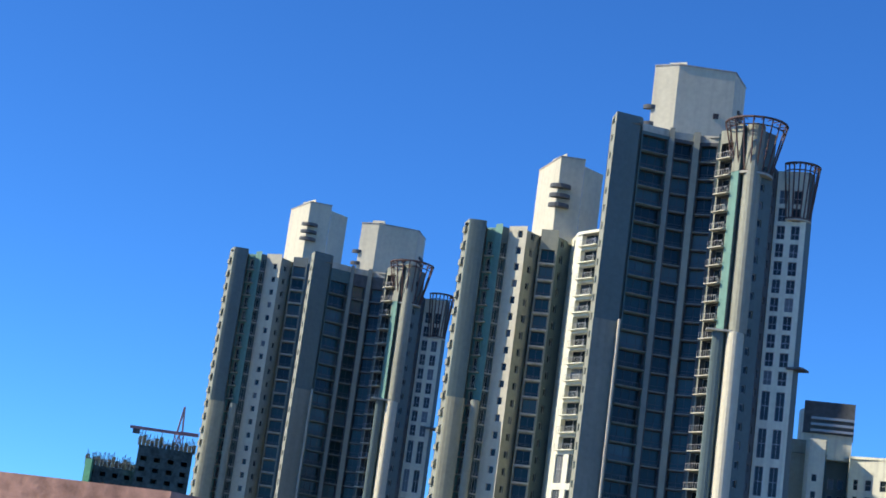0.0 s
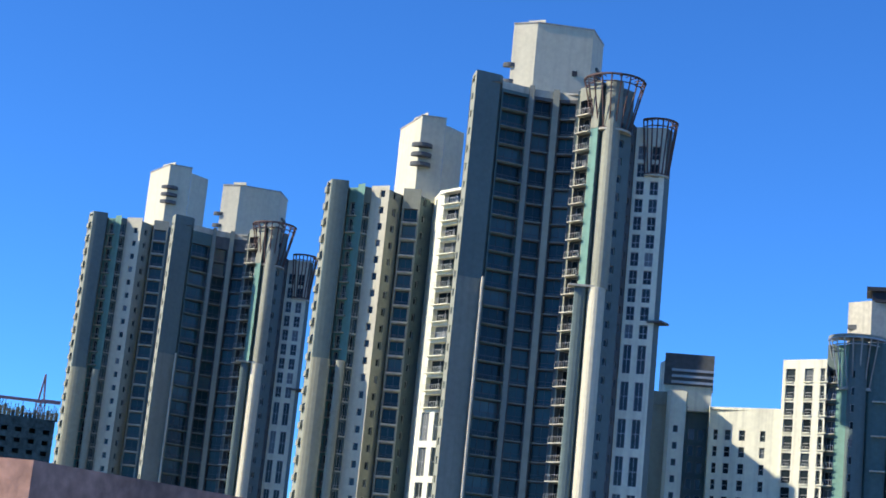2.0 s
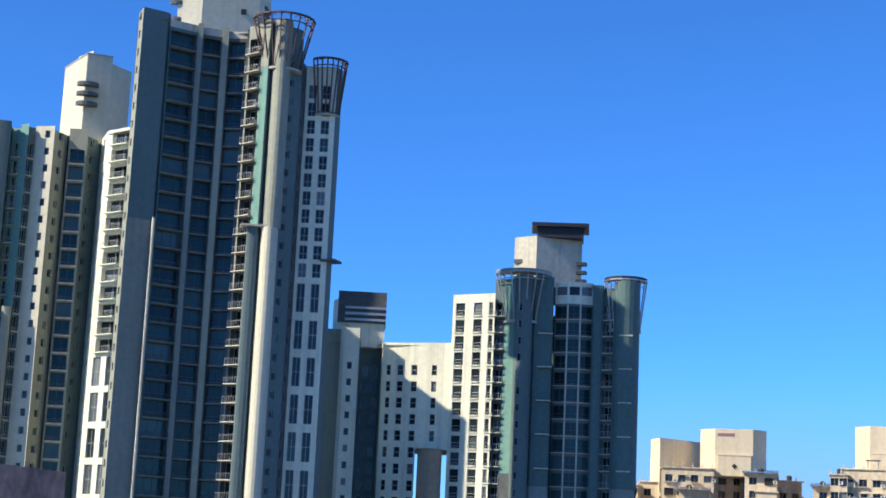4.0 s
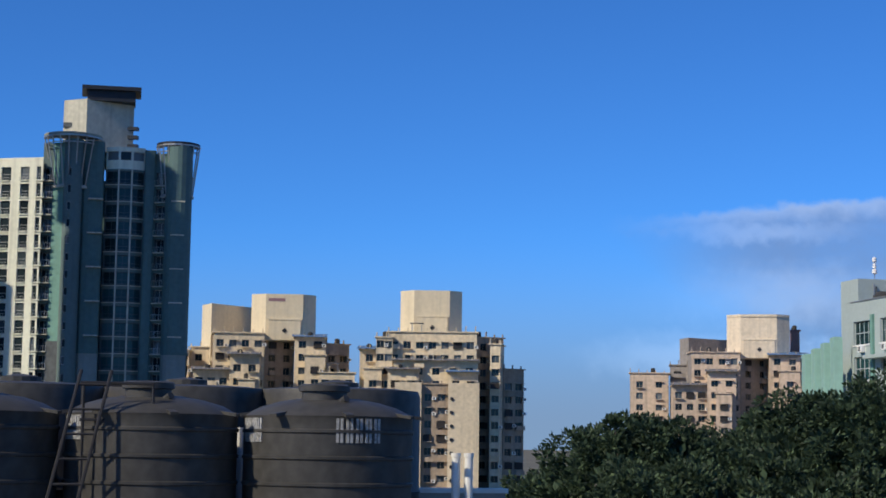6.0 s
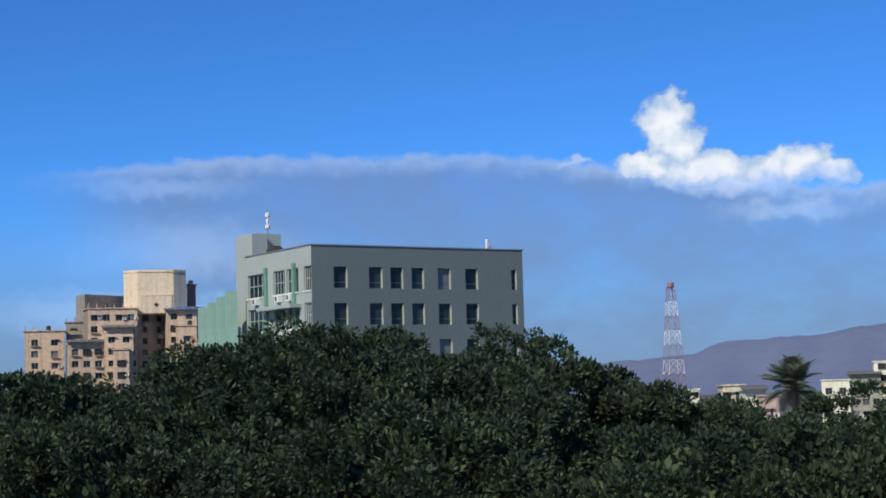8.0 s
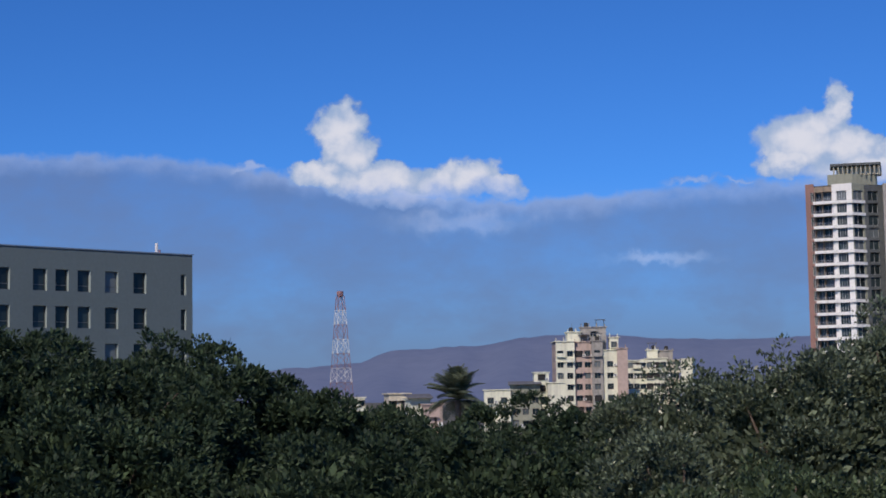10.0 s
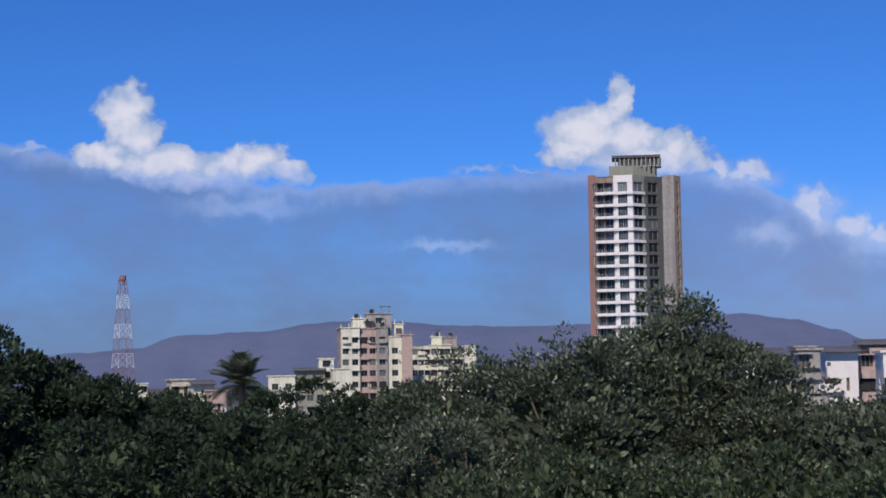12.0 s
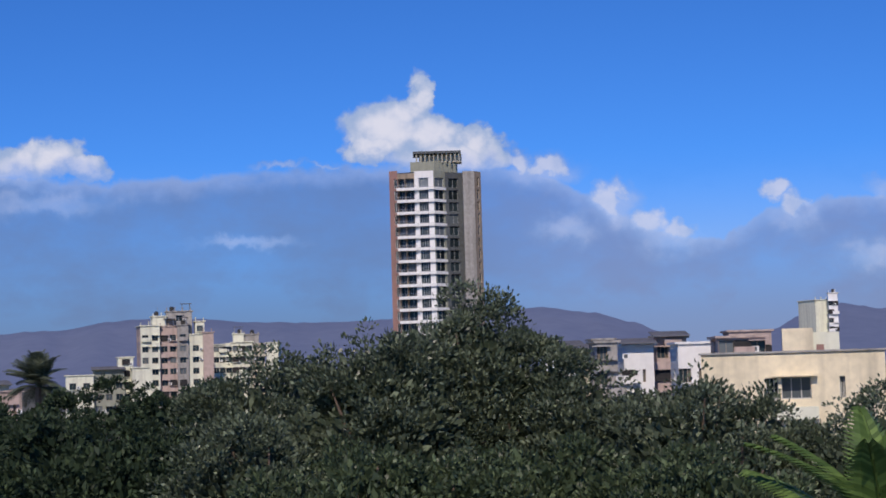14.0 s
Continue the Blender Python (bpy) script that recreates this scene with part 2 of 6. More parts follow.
class House:
    """A building: an Empty at its base, walls gathered by name, windows and balconies as parts."""

    def __init__(self, name, base, label, category, group=""):
        self.base = Vector((base[0], base[1], 0))
        self.root = tagged(new(name), label, category, group)
        self.root.location = self.base
        self.walls, self.blocks = {}, 0

    def shape(self, name):
        return self.walls.setdefault(name, Shape())

    def loc(self, p, z):
        return Vector((p[0] - self.base.x, p[1] - self.base.y, z))

    def wall(self, p0, p1, z0, z1, mat, cols=(), rows=(), depth=0.3, glass=None, frame=None, mullions=1, rail=0.0, name="wall",
             reveal=None, balcony=None, window=True):
        """A wall from p0 to p1 (left to right, seen from outside), with an opening at each crossing of cols (metres along) and rows (heights)."""
        s = self.shape(name)
        d = (Vector(p1) - Vector(p0))
        d.z = 0
        length = d.length
        d.normalize()
        inward = Vector((-d.y, d.x, 0))
        cols = [(max(0.02, a), min(length - 0.02, b)) for a, b in cols if b > 0.1 and a < length - 0.1]
        rows = [(max(z0, a), min(z1, b)) for a, b in rows if a >= z0 - 0.01 and b <= z1 + 0.01]
        if not rows:
            cols = []
        xs = sorted({0.0, length, *[v for c in cols for v in c]})
        at = lambda x, z, dep=0.0: self.loc(Vector(p0) + d * x + inward * dep, z)
        turn = math.atan2(d.y, d.x)
        reveal = reveal or mat
        for a, b in zip(xs, xs[1:]):
            if b - a < 1e-4:
                continue
            if not any(abs(a - c[0]) < 1e-4 for c in cols):
                s.face([at(a, z0), at(b, z0), at(b, z1), at(a, z1)], mat)
                continue
            z = z0
            for r0, r1 in rows:
                if r0 - z > 1e-4:
                    s.face([at(a, z), at(b, z), at(b, r0), at(a, r0)], mat)
                s.face([at(a, r0), at(b, r0), at(b, r0, depth), at(a, r0, depth)], reveal)
                s.face([at(a, r1, depth), at(b, r1, depth), at(b, r1), at(a, r1)], reveal)
                s.face([at(a, r0, depth), at(a, r1, depth), at(a, r1), at(a, r0)], reveal)
                s.face([at(b, r0), at(b, r1), at(b, r1, depth), at(b, r0, depth)], reveal)
                if window:
                    g, f = glass or M["glass"], frame or M["frame"]
                    part("window", window_mesh(b - a, r1 - r0, g, f, mullions, rail), self.root,
                         Matrix.Translation(at(a, r0, depth - 0.06)) @ Matrix.Rotation(turn, 4, "Z"))
                if balcony:
                    part("balcony", balcony, self.root, Matrix.Translation(at(a - 0.1, r0)) @ Matrix.Rotation(turn, 4, "Z"))
                z = r1
            if z1 - z > 1e-4:
                s.face([at(a, z), at(b, z), at(b, z1), at(a, z1)], mat)

    def roof(self, pts, z, mat, name="roof", parapet=0.0):
        self.shape(name).face([self.loc(p, z) for p in pts], mat)

    def block(self, corner, w, dep, turn, z0, z1, mat, front=(), side=(), rows=(), roof=None, parapet=0.5, name="wall", side_mat=None, **kw):
        """A box with its near left corner at corner, its front turned by turn degrees; windows on the front and the left and right sides."""
        a = Vector((corner[0], corner[1], 0))
        u = Vector((math.cos(radians(turn)), math.sin(radians(turn)), 0))
        v = Vector((-u.y, u.x, 0))
        A, B, C, D = a, a + u * w, a + u * w + v * dep, a + v * dep
        self.blocks += 1
        name = "%s#%d" % (name, self.blocks)
        self.wall(A, B, z0, z1, mat, front, rows, name=name, **kw)
        self.wall(D, A, z0, z1, side_mat or mat, side, rows, name=name, **kw)
        self.wall(B, C, z0, z1, side_mat or mat, side, rows, name=name, **kw)
        self.wall(C, D, z0, z1, mat, name=name)
        self.roof([A, B, C, D], z1 - parapet * 0.6, roof or M["roofslab"], "roof#%d" % self.blocks)
        return A, B, C, D

    def done(self):
        for name, s in self.walls.items():
            plain = name.split("#")[0]
            part(plain, s.mesh(plain), self.root)
        return self.root


def floors(z0, z1, step, lo, hi):
    """Heights of openings, one for each storey: from lo to hi above each floor."""
    k, out = 0, []
    while z0 + k * step + hi < z1 - 0.3:
        out.append((z0 + k * step + lo, z0 + k * step + hi))
        k += 1
    return out


# ---- ground ----
g = Shape()
g.box((-4900, -4900, -0.5), (4900, 4900, 0), M["ground"])
tagged(new("ground", g.mesh("ground")), "dry brown earth under the trees and houses", "ground", kind="structure")


# ---- towers ----
STOREY = 3.0


def penthouse(h, az0, az1, d, z0, z1, mat, cut, left_back, turn_at, right_back, step=0.0):
    """The tall pale lift and tank room on a tower's roof: a narrow left facet, a broad front, a right flank that runs back, and a small box on top."""
    s = h.shape("penthouse")
    az = lambda f: az0 + (az1 - az0) * f
    back = d + max(left_back, right_back) + 1
    if step:
        s.prism([h.loc(p, 0) for p in (P(az(turn_at) + 0.004, d + 0.9), P(az1, d + right_back), P(az1, back), P(az(turn_at) + 0.004, back))], z0, z1 - step, mat)
        ring = (P(az0, d + left_back), P(az(cut), d), P(az(turn_at), d + 0.6), P(az(turn_at), back - 0.3), P(az0, back - 0.3))
    else:
        ring = (P(az0, d + left_back), P(az(cut), d), P(az(turn_at), d + 1.7), P(az1, d + right_back), P(az1, back), P(az0, back))
    s.prism([h.loc(p, 0) for p in ring], z0, z1, mat)
    s.prism([h.loc(p, 0) for p in (P(az(cut * 0.6), d + left_back * 0.4 + 2), P(az(cut + 0.08), d + 1.5), P(az(cut + 0.1), d + 5), P(az(cut * 0.6), d + left_back * 0.4 + 5))], z1, z1 + 1.2, mat)
    # coping round the edge of the roof
    c = Shape()
    for p, q in zip(ring[:3], ring[1:4] if not step else ring[1:3]):
        a, b = h.loc(p, z1), h.loc(q, z1)
        c.box((-0.05, -0.12, 0), ((b - a).length + 0.05, 0.25, 0.22), M["concrete"], Matrix.Translation(a) @ Matrix.Rotation(math.atan2((b - a).y, (b - a).x), 4, "Z"))
    part("coping", c.mesh("coping"), h.root)
    if not step:
        v = Shape()
        v.box((0, -0.12, 0), (0.9, 0.05, 0.9), M["black"])
        part("vent", v.mesh("vent"), h.root, Matrix.Translation(h.loc(P(az(0.68), d + 1.1), z0 + (z1 - z0) * 0.36)) @ Matrix.Rotation(-radians((az0 + az1) / 2), 4, "Z"))
        k = Shape()
        for q in range(3):
            k.box((-0.2, -0.35, -1.1 * q), (3.2, 0.1, -1.1 * q + 0.5), M["dark"])
        a, b = h.loc(P(az(turn_at), d + 1.7), 0), h.loc(P(az1, d + right_back), 0)
        part("louvre", k.mesh("louvre"), h.root, Matrix.Translation(a.lerp(b, 0.45) + Vector((0, 0, z0 + (z1 - z0) * 0.55))) @ Matrix.Rotation(math.atan2((b - a).y, (b - a).x), 4, "Z"))


def hoods(h, az, d, w, zs, mat=None):
    """Curved shading fins that stand out of a penthouse corner."""
    for z in zs:
        s = Shape()
        n = 8
        ring = [Vector((w * math.cos(math.pi * (1 + j / n)), w * 0.8 * math.sin(math.pi * (1 + j / n)), 0)) for j in range(n + 1)]
        s.prism(ring, 0, 0.7, mat or M["dark"])
        part("shading_fin", s.mesh("shading_fin"), h.root, Matrix.Translation(h.loc(P(az, d), z)) @ Matrix.Rotation(-radians(az), 4, "Z"))


def crown(h, az, d, r0, r1, z0, z1, mat, n=11, a0=180, a1=360, solid=None, base=True):
    """A flared steel trellis ring on slanting posts round the top of a column."""
    c = h.loc(P(az, d), 0)
    ang = [radians(a0 + (a1 - a0) * j / n) - radians(az) for j in range(n + 1)]
    pts = lambda r, z: [Vector((c.x + r * math.cos(t), c.y + r * math.sin(t), z)) for t in ang]
    for r, z, th in ((r1, z1, 0.2), (r1 * 0.9, z1 - 1.1, 0.11), (r0 * 1.05, z0, 0.18)):
        q, s = pts(r, z), Shape()
        for a, b in zip(q, q[1:]):
            s.tube(a, b, th, mat, 5)
        part("ring", s.mesh("ring"), h.root, label="curved steel ring")
    post = pts(r0, z0), pts(r1, z1), pts(r1 * 0.68, z1)
    for j in range(n + 1):
        k = Shape()
        k.tube(post[0][j], post[1][j], 0.13, mat, 5)
        k.tube(post[2][j], post[1][j], 0.09, mat, 4)
        part("post", k.mesh("post"), h.root)
    if base:
        b = Shape()
        b.prism([Vector((c.x + r0 * 1.1 * math.cos(t), c.y + r0 * 1.1 * math.sin(t), 0)) for t in ang], z0 - 0.35, z0, M["slab"])
        part("ledge", b.mesh("ledge"), h.root)
    if solid:
        b = Shape()
        b.prism([Vector((c.x + r1 * 1.02 * math.cos(t), c.y + r1 * 1.02 * math.sin(t), 0)) for t in ang], z1 + 0.2, z1 + 0.55, solid)
        part("canopy", b.mesh("canopy"), h.root, label="thin round roof canopy")


def column(h, az0, az1, d, bulge, z0, z1, mat, n=8, rows=(), win_at=None, w=0.9, name="column", back=2.0):
    """A rounded facade pier between two directions, bulging towards the viewer; windows one above another in one of its faces."""
    pts = []
    for j in range(n + 1):
        f = j / n
        pts.append(P(az0 + (az1 - az0) * (0.5 - 0.5 * math.cos(math.pi * f)), d - bulge * math.sin(math.pi * f)))
    for j in range(n):
        L = (pts[j + 1] - pts[j]).length
        has = win_at == j
        h.wall(pts[j], pts[j + 1], z0, z1, mat, [(L / 2 - w / 2, L / 2 + w / 2)] if has else (), rows if has else (), name=name, depth=0.2, mullions=0)
    h.wall(P(az0, d + back), pts[0], z0, z1, mat, name=name)
    h.wall(pts[-1], P(az1, d + back), z0, z1, mat, name=name)
    h.shape(name).face([h.loc(p, z1) for p in [P(az0, d + back), *pts, P(az1, d + back)]], mat)
    return pts


def concave_tower(name, az0, az1, d, ztop, zledge, zmid, zwing, zpent, pent_az, label):
    """A slab tower: plain panel, a concave glazed bay, balconies with green fins, a round pier and a set-back white wing."""
    W = az1 - az0
    at = lambda f: az0 + W * f
    h = House(name, P((az0 + az1) / 2, d + 10), label, "apartment tower", "apartment towers")
    rows = floors(1.0, ztop, STOREY, 0.12, 2.82)
    small = floors(1.0, ztop, STOREY, 1.0, 2.2)
    # plain panel; its lower half stands proud and ends in a ledge
    h.wall(P(at(-0.002), d + 3.2), P(at(0.018), d - 0.4), 0, ztop, M["warmgrey"], [(0.9, 2.2)], small, name="edge_wall", mullions=0)
    h.wall(P(at(0.018), d - 0.4), P(at(0.135), d + 1.3), zledge, ztop, M["greyblue"], name="panel")
    h.wall(P(at(0.135), d + 1.3), P(at(0.15), d + 2.2), 0, ztop, M["greyblue"], name="panel_return")
    h.wall(P(at(0.0165), d - 0.3), P(at(0.0165), d - 0.8), 0, zledge, M["midgrey"], name="lower_panel")
    h.wall(P(at(0.0165), d - 0.8), P(at(0.137), d + 0.9), 0, zledge, M["midgrey"], name="lower_panel")
    h.shape("lower_panel").face([h.loc(p, zledge) for p in (P(at(0.0165), d - 0.3), P(at(0.0165), d - 0.8), P(at(0.137), d + 0.9), P(at(0.137), d + 1.4))], M["slab"])
    # slim half-round pier beside the panel, up to the ledge
    column(h, at(0.134), at(0.15), d + 0.3, 0.5, 0, zledge + 0.3, M["slab"], 5, name="slim_pier")
    # concave bay: four glazed strips between piers, its shade put into dark walls and reveals
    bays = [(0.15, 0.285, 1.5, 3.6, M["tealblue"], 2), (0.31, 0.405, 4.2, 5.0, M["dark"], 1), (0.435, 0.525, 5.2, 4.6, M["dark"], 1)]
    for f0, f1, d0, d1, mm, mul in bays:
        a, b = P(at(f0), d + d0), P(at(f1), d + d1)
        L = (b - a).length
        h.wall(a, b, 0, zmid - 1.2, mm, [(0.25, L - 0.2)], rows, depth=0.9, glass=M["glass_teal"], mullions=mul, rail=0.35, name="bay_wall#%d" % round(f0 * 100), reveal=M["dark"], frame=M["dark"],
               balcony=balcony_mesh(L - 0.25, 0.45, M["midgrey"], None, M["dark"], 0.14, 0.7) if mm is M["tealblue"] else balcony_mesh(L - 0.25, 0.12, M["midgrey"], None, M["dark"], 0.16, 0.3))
        h.wall(a, b, zmid - 1.2, zmid, M["slab"], name="parapet")
    for f0, f1, dd, mm in ((0.285, 0.31, 3.2, M["midgrey"]), (0.405, 0.435, 4.4, M["warmgrey"]), (0.525, 0.535, 4.2, M["greyblue"])):
        h.wall(P(at(f0), d + dd + 1.5), P(at(f0), d + dd), 0, zmid + 0.3, mm, name="pier#%d" % round(f0 * 1000))
        h.wall(P(at(f0), d + dd), P(at(f1), d + dd), 0, zmid + 0.3, mm, name="pier#%d" % round(f0 * 1000))
        h.wall(P(at(f1), d + dd), P(at(f1), d + dd + 1.5), 0, zmid + 0.3, mm, name="pier#%d" % round(f0 * 1000))
    # balconies, then the green fin and its pier below the ledge
    a, b = P(at(0.535), d + 3.4), P(at(0.60), d + 1.2)
    L = (b - a).length
    # dark reveals paint the shade inside each balcony recess
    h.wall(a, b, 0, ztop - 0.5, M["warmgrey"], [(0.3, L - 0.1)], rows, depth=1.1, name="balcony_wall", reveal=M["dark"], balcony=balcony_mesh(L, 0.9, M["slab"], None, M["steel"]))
    h.wall(P(at(0.60), d + 1.0), P(at(0.635), d - 0.2), zledge, ztop - 8, M["mint"], name="green_fin")
    h.wall(P(at(0.60), d + 0.9), P(at(0.635), d - 0.3), ztop - 8, ztop, M["warmgrey"], name="fin_top")
    column(h, at(0.585), at(0.64), d - 0.2, 0.4, 0, zledge, M["greyblue"], 5, name="fin_pier")
    h.wall(P(at(0.635), d - 0.2), P(at(0.66), d + 1.4), 0, ztop, M["greyblue"], name="recess_wall")
    # round pier
    column(h, at(0.655), at(0.745), d + 1.0, 2.1, zledge, ztop, M["warmgrey"], 9, name="round_pier")
    column(h, at(0.650), at(0.735), d + 0.8, 2.3, 0, zledge, M["pent"], 9, name="lower_round_pier")
    L = (P(at(0.745), d + 1.5) - P(at(0.80), d + 3.0)).length
    h.wall(P(at(0.735), d + 0.9), P(at(0.80), d + 3.0), 0, ztop - 0.6, M["greyblue"], [(0.45, 1.35)], small, name="stair_wall", mullions=0)
    # near-black wall paints the shade in the narrow gap
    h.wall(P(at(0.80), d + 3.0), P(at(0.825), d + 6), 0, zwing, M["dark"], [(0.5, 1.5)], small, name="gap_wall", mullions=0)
    # white wing set back: two columns of tall windows
    a, b = P(at(0.825), d + 5.6), P(at(0.975), d + 5.0)
    L = (b - a).length
    tall = floors(1.0, zledge - 3, 2 * STOREY, 0.6, 5.3)
    tall2 = floors(tall[-1][0] - 0.6 + 2 * STOREY, zwing, STOREY, 0.3, 2.6)
    cols = [(L * 0.10, L * 0.36), (L * 0.55, L * 0.82)]
    h.wall(a, b, 0, tall2[0][0] - 0.3, M["white"], cols, tall, rail=0.5, name="wing_wall", reveal=M["slab"])
    h.wall(a, b, tall2[0][0] - 0.3, zwing, M["white"], cols, tall2, rail=0.4, name="wing_wall", reveal=M["slab"])
    h.wall(b, P(at(1.0), d + 7), 0, zwing, M["greyblue"], name="wing_side")
    h.wall(P(at(1.0), d + 7), P(at(0.99), d + 14), 0, zwing, M["greyblue"], name="wing_side")
    back = [P(at(0.99), d + 14), P(at(0.0), d + 12.5)]
    h.wall(back[0], P(at(0.80), d + 13.7), 0, zwing, M["warmgrey"], name="back_wall")
    h.wall(P(at(0.80), d + 13.7), back[1], 0, ztop, M["warmgrey"], name="back_wall")
    h.wall(back[1], P(at(-0.004), d + 4), 0, ztop, M["warmgrey"], name="back_wall")
    h.roof([P(at(0), d + 0.6), P(at(0.135), d + 0.6), P(at(0.15), d + 2), P(at(0.31), d + 5), P(at(0.435), d + 5.5), P(at(0.535), d + 4), P(at(0.60), d + 1.2), P(at(0.635), d),
            P(at(0.655), d + 1.2), P(at(0.745), d + 1.2), P(at(0.80), d + 3), P(at(0.80), d + 13.5), P(at(0), d + 12.5)], zmid - 0.4, M["roofslab"])
    h.roof([P(at(0.79), d + 5), P(at(0.825), d + 5.7), P(at(0.975), d + 5.1), P(at(1), d + 7.1), P(at(0.99), d + 14), P(at(0.79), d + 14)], zwing - 0.5, M["roofslab"])
    h.wall(P(at(0.80), d + 3), P(at(0.80), d + 14), zwing - 1, ztop - 0.6, M["warmgrey"], name="back_wall")
    penthouse(h, pent_az[0], pent_az[1], d + 6.2, zmid - 1, zpent, M["pent"], 0.26, 1.6, 0.88, 9)
    hoods(h, pent_az[0], d + 8.4, 1.3, [zpent - (zpent - zmid) * 0.62, zpent - (zpent - zmid) * 0.86])
    sc = W / 7.1 * d / 265
    crown(h, at(0.70), d + 2.4, 3.0 * sc, 5.0 * sc, ztop - 8, ztop + 0.6, M["rust"], a0=170, a1=375)
    crown(h, at(0.93), d + 6.5, 2.1 * sc, 3.1 * sc, zwing - 8, zwing + 1.1, M["rust"], n=10, a0=215, a1=385)
    led = Shape()
    p = h.loc(P(at(0.975), d + 4.8), zledge - 4)
    led.box((-1, -0.6, 0), (1.6, 2.5, 0.35), M["dark"])
    part("ledge", led.mesh("ledge"), h.root, Matrix.Translation(p))
    led = Shape()
    led.box((-1.2, -0.9, 0), (3.4, 1.2, 0.3), M["slab"])
    part("ledge", led.mesh("ledge"), h.root, Matrix.Translation(h.loc(P(at(0.59), d - 0.2), zledge)) @ Matrix.Rotation(radians(-az0), 4, "Z"))
    return h.done()


def stepped_tower(name, az0, az1, d, ztop, zledge, zpent, pent_az, label, right_wing=True):
    """A slab tower seen on its other side: plain panel, green fin with balconies, a pale strip of small windows, glazed bays and a sunlit wing."""
    W = az1 - az0
    at = lambda f: az0 + W * f
    h = House(name, P((az0 + az1) / 2, d + 10), label, "apartment tower", "apartment towers")
    rows = floors(1.0, ztop, STOREY, 0.2, 2.7)
    small = floors(1.0, ztop, STOREY, 0.9, 2.2)
    h.wall(P(at(-0.004), d + 3.6), P(at(0.028), d + 0.6), 0, ztop, M["warmgrey"], [(0.9, 2.3)], small, name="edge_wall", mullions=0, balcony=balcony_mesh(1.6, 0.5, M["warmgrey"], M["olive"], M["steel"], 0.16, 0.9))
    column(h, at(0.028), at(0.155), d + 0.6, 0.25, zledge, ztop, M["greyblue"], 6, name="panel")
    column(h, at(0.024), at(0.165), d + 0.3, 0.7, 0, zledge, M["olive"], 8, name="lower_panel")
    a, b = P(at(0.165), d + 3.2), P(at(0.225), d + 2.2)
    L = (b - a).length
    h.wall(a, b, 0, ztop - 0.6, M["mint"], [(0.5, L - 0.3)], rows, depth=0.5, rail=0.35, name="balcony_wall", reveal=M["warmgrey"], balcony=balcony_mesh(L, 0.8, M["slab"], None, M["steel"]))
    h.wall(P(at(0.225), d + 2.2), P(at(0.275), d + 0.9), zledge, ztop, M["mint"], name="green_fin")
    column(h, at(0.205), at(0.27), d + 0.6, 0.5, 0, zledge, M["warmgrey"], 5, name="fin_pier")
    a, b = P(at(0.275), d + 1.6), P(at(0.325), d + 2.2)
    L = (b - a).length
    h.wall(a, b, 0, ztop - 0.4, M["greyblue"], [(0.2, L - 0.2)], rows, depth=0.6, glass=M["glass_teal"], name="bay_wall", balcony=balcony_mesh(L - 0.1, 0.15, M["slab"], None, M["frame"], 0.25, 0.5))
    a, b = P(at(0.325), d + 2.4), P(at(0.455), d + 0.6)
    L = (b - a).length
    h.wall(a, b, 0, ztop, M["pent"], [(L * 0.5, L * 0.5 + 1.0)], small, name="strip_wall", mullions=0)
    a, b = P(at(0.455), d + 0.6), P(at(0.55), d + 4)
    L = (b - a).length
    h.wall(a, b, 0, ztop - 0.8, M["warmgrey"], [(L * 0.35, L * 0.35 + 1.1)], small, name="stair_wall", mullions=0)
    # glazed bays that stand out floor by floor
    a, b = P(at(0.56), d + 3.0), P(at(0.69), d + 2.6)
    L = (b - a).length
    h.wall(P(at(0.56), d + 5), a, 0, ztop + 0.4, M["warmgrey"], name="bay_wall")
    h.wall(a, b, 0, ztop + 0.4, M["warmgrey"], [(0.3, L - 0.4)], rows, depth=0.7, rail=0.3, mullions=1, name="bay_wall", glass=M["glass_teal"], frame=M["dark"], reveal=M["dark"], balcony=balcony_mesh(L - 0.4, 0.55, M["slab"], None, M["dark"], 0.3, 0.4))
    h.wall(b, P(at(0.69), d + 5), 0, ztop + 0.4, M["warmgrey"], name="bay_wall")
    h.wall(P(at(0.69), d + 3.8), P(at(0.79), d + 7.5), 0, ztop - 0.5, M["greyblue"], [(0.9, 1.9)], small, name="recess_wall", mullions=0)
    if right_wing:
        # two faces of the sunlit wing
        a, b, c = P(at(0.785), d + 7.5), P(at(0.83), d + 0.4), P(at(1.04), d - 5.4)
        L = (b - a).length
        h.wall(a, b, 0, ztop, M["white"], [(L * 0.45, L * 0.45 + 1.1)], small, name="wing_wall", mullions=0)
        L = (c - b).length
        low = floors(1.0, zledge - 2, 2 * STOREY, 0.5, 5.4)
        h.wall(b, c, 0, low[-1][1] + 0.4, M["white"], [(L * 0.12, L * 0.38), (L * 0.55, L * 0.8)], low, rail=0.5, name="wing_wall")
        up = floors(low[-1][0] - 0.5 + 2 * STOREY, ztop, STOREY, 0.2, 2.5)
        h.wall(b, c, low[-1][1] + 0.4, ztop, M["white"], [(L * 0.15, L * 0.72)], up, depth=1.0, name="wing_wall", balcony=balcony_mesh(L * 0.58, 0.7, M["white"], None, M["steel"]))
        end = c
    else:
        end = P(at(1.0), d + 6)
        h.wall(P(at(0.79), d + 7.5), end, 0, ztop - 0.5, M["greyblue"], name="recess_wall")
    b0, b1 = P(at(1.04), d + 22), P(at(0), d + 22)
    h.wall(end, b0, 0, ztop, M["white"], name="back_wall")
    h.wall(b0, b1, 0, ztop, M["warmgrey"], name="back_wall")
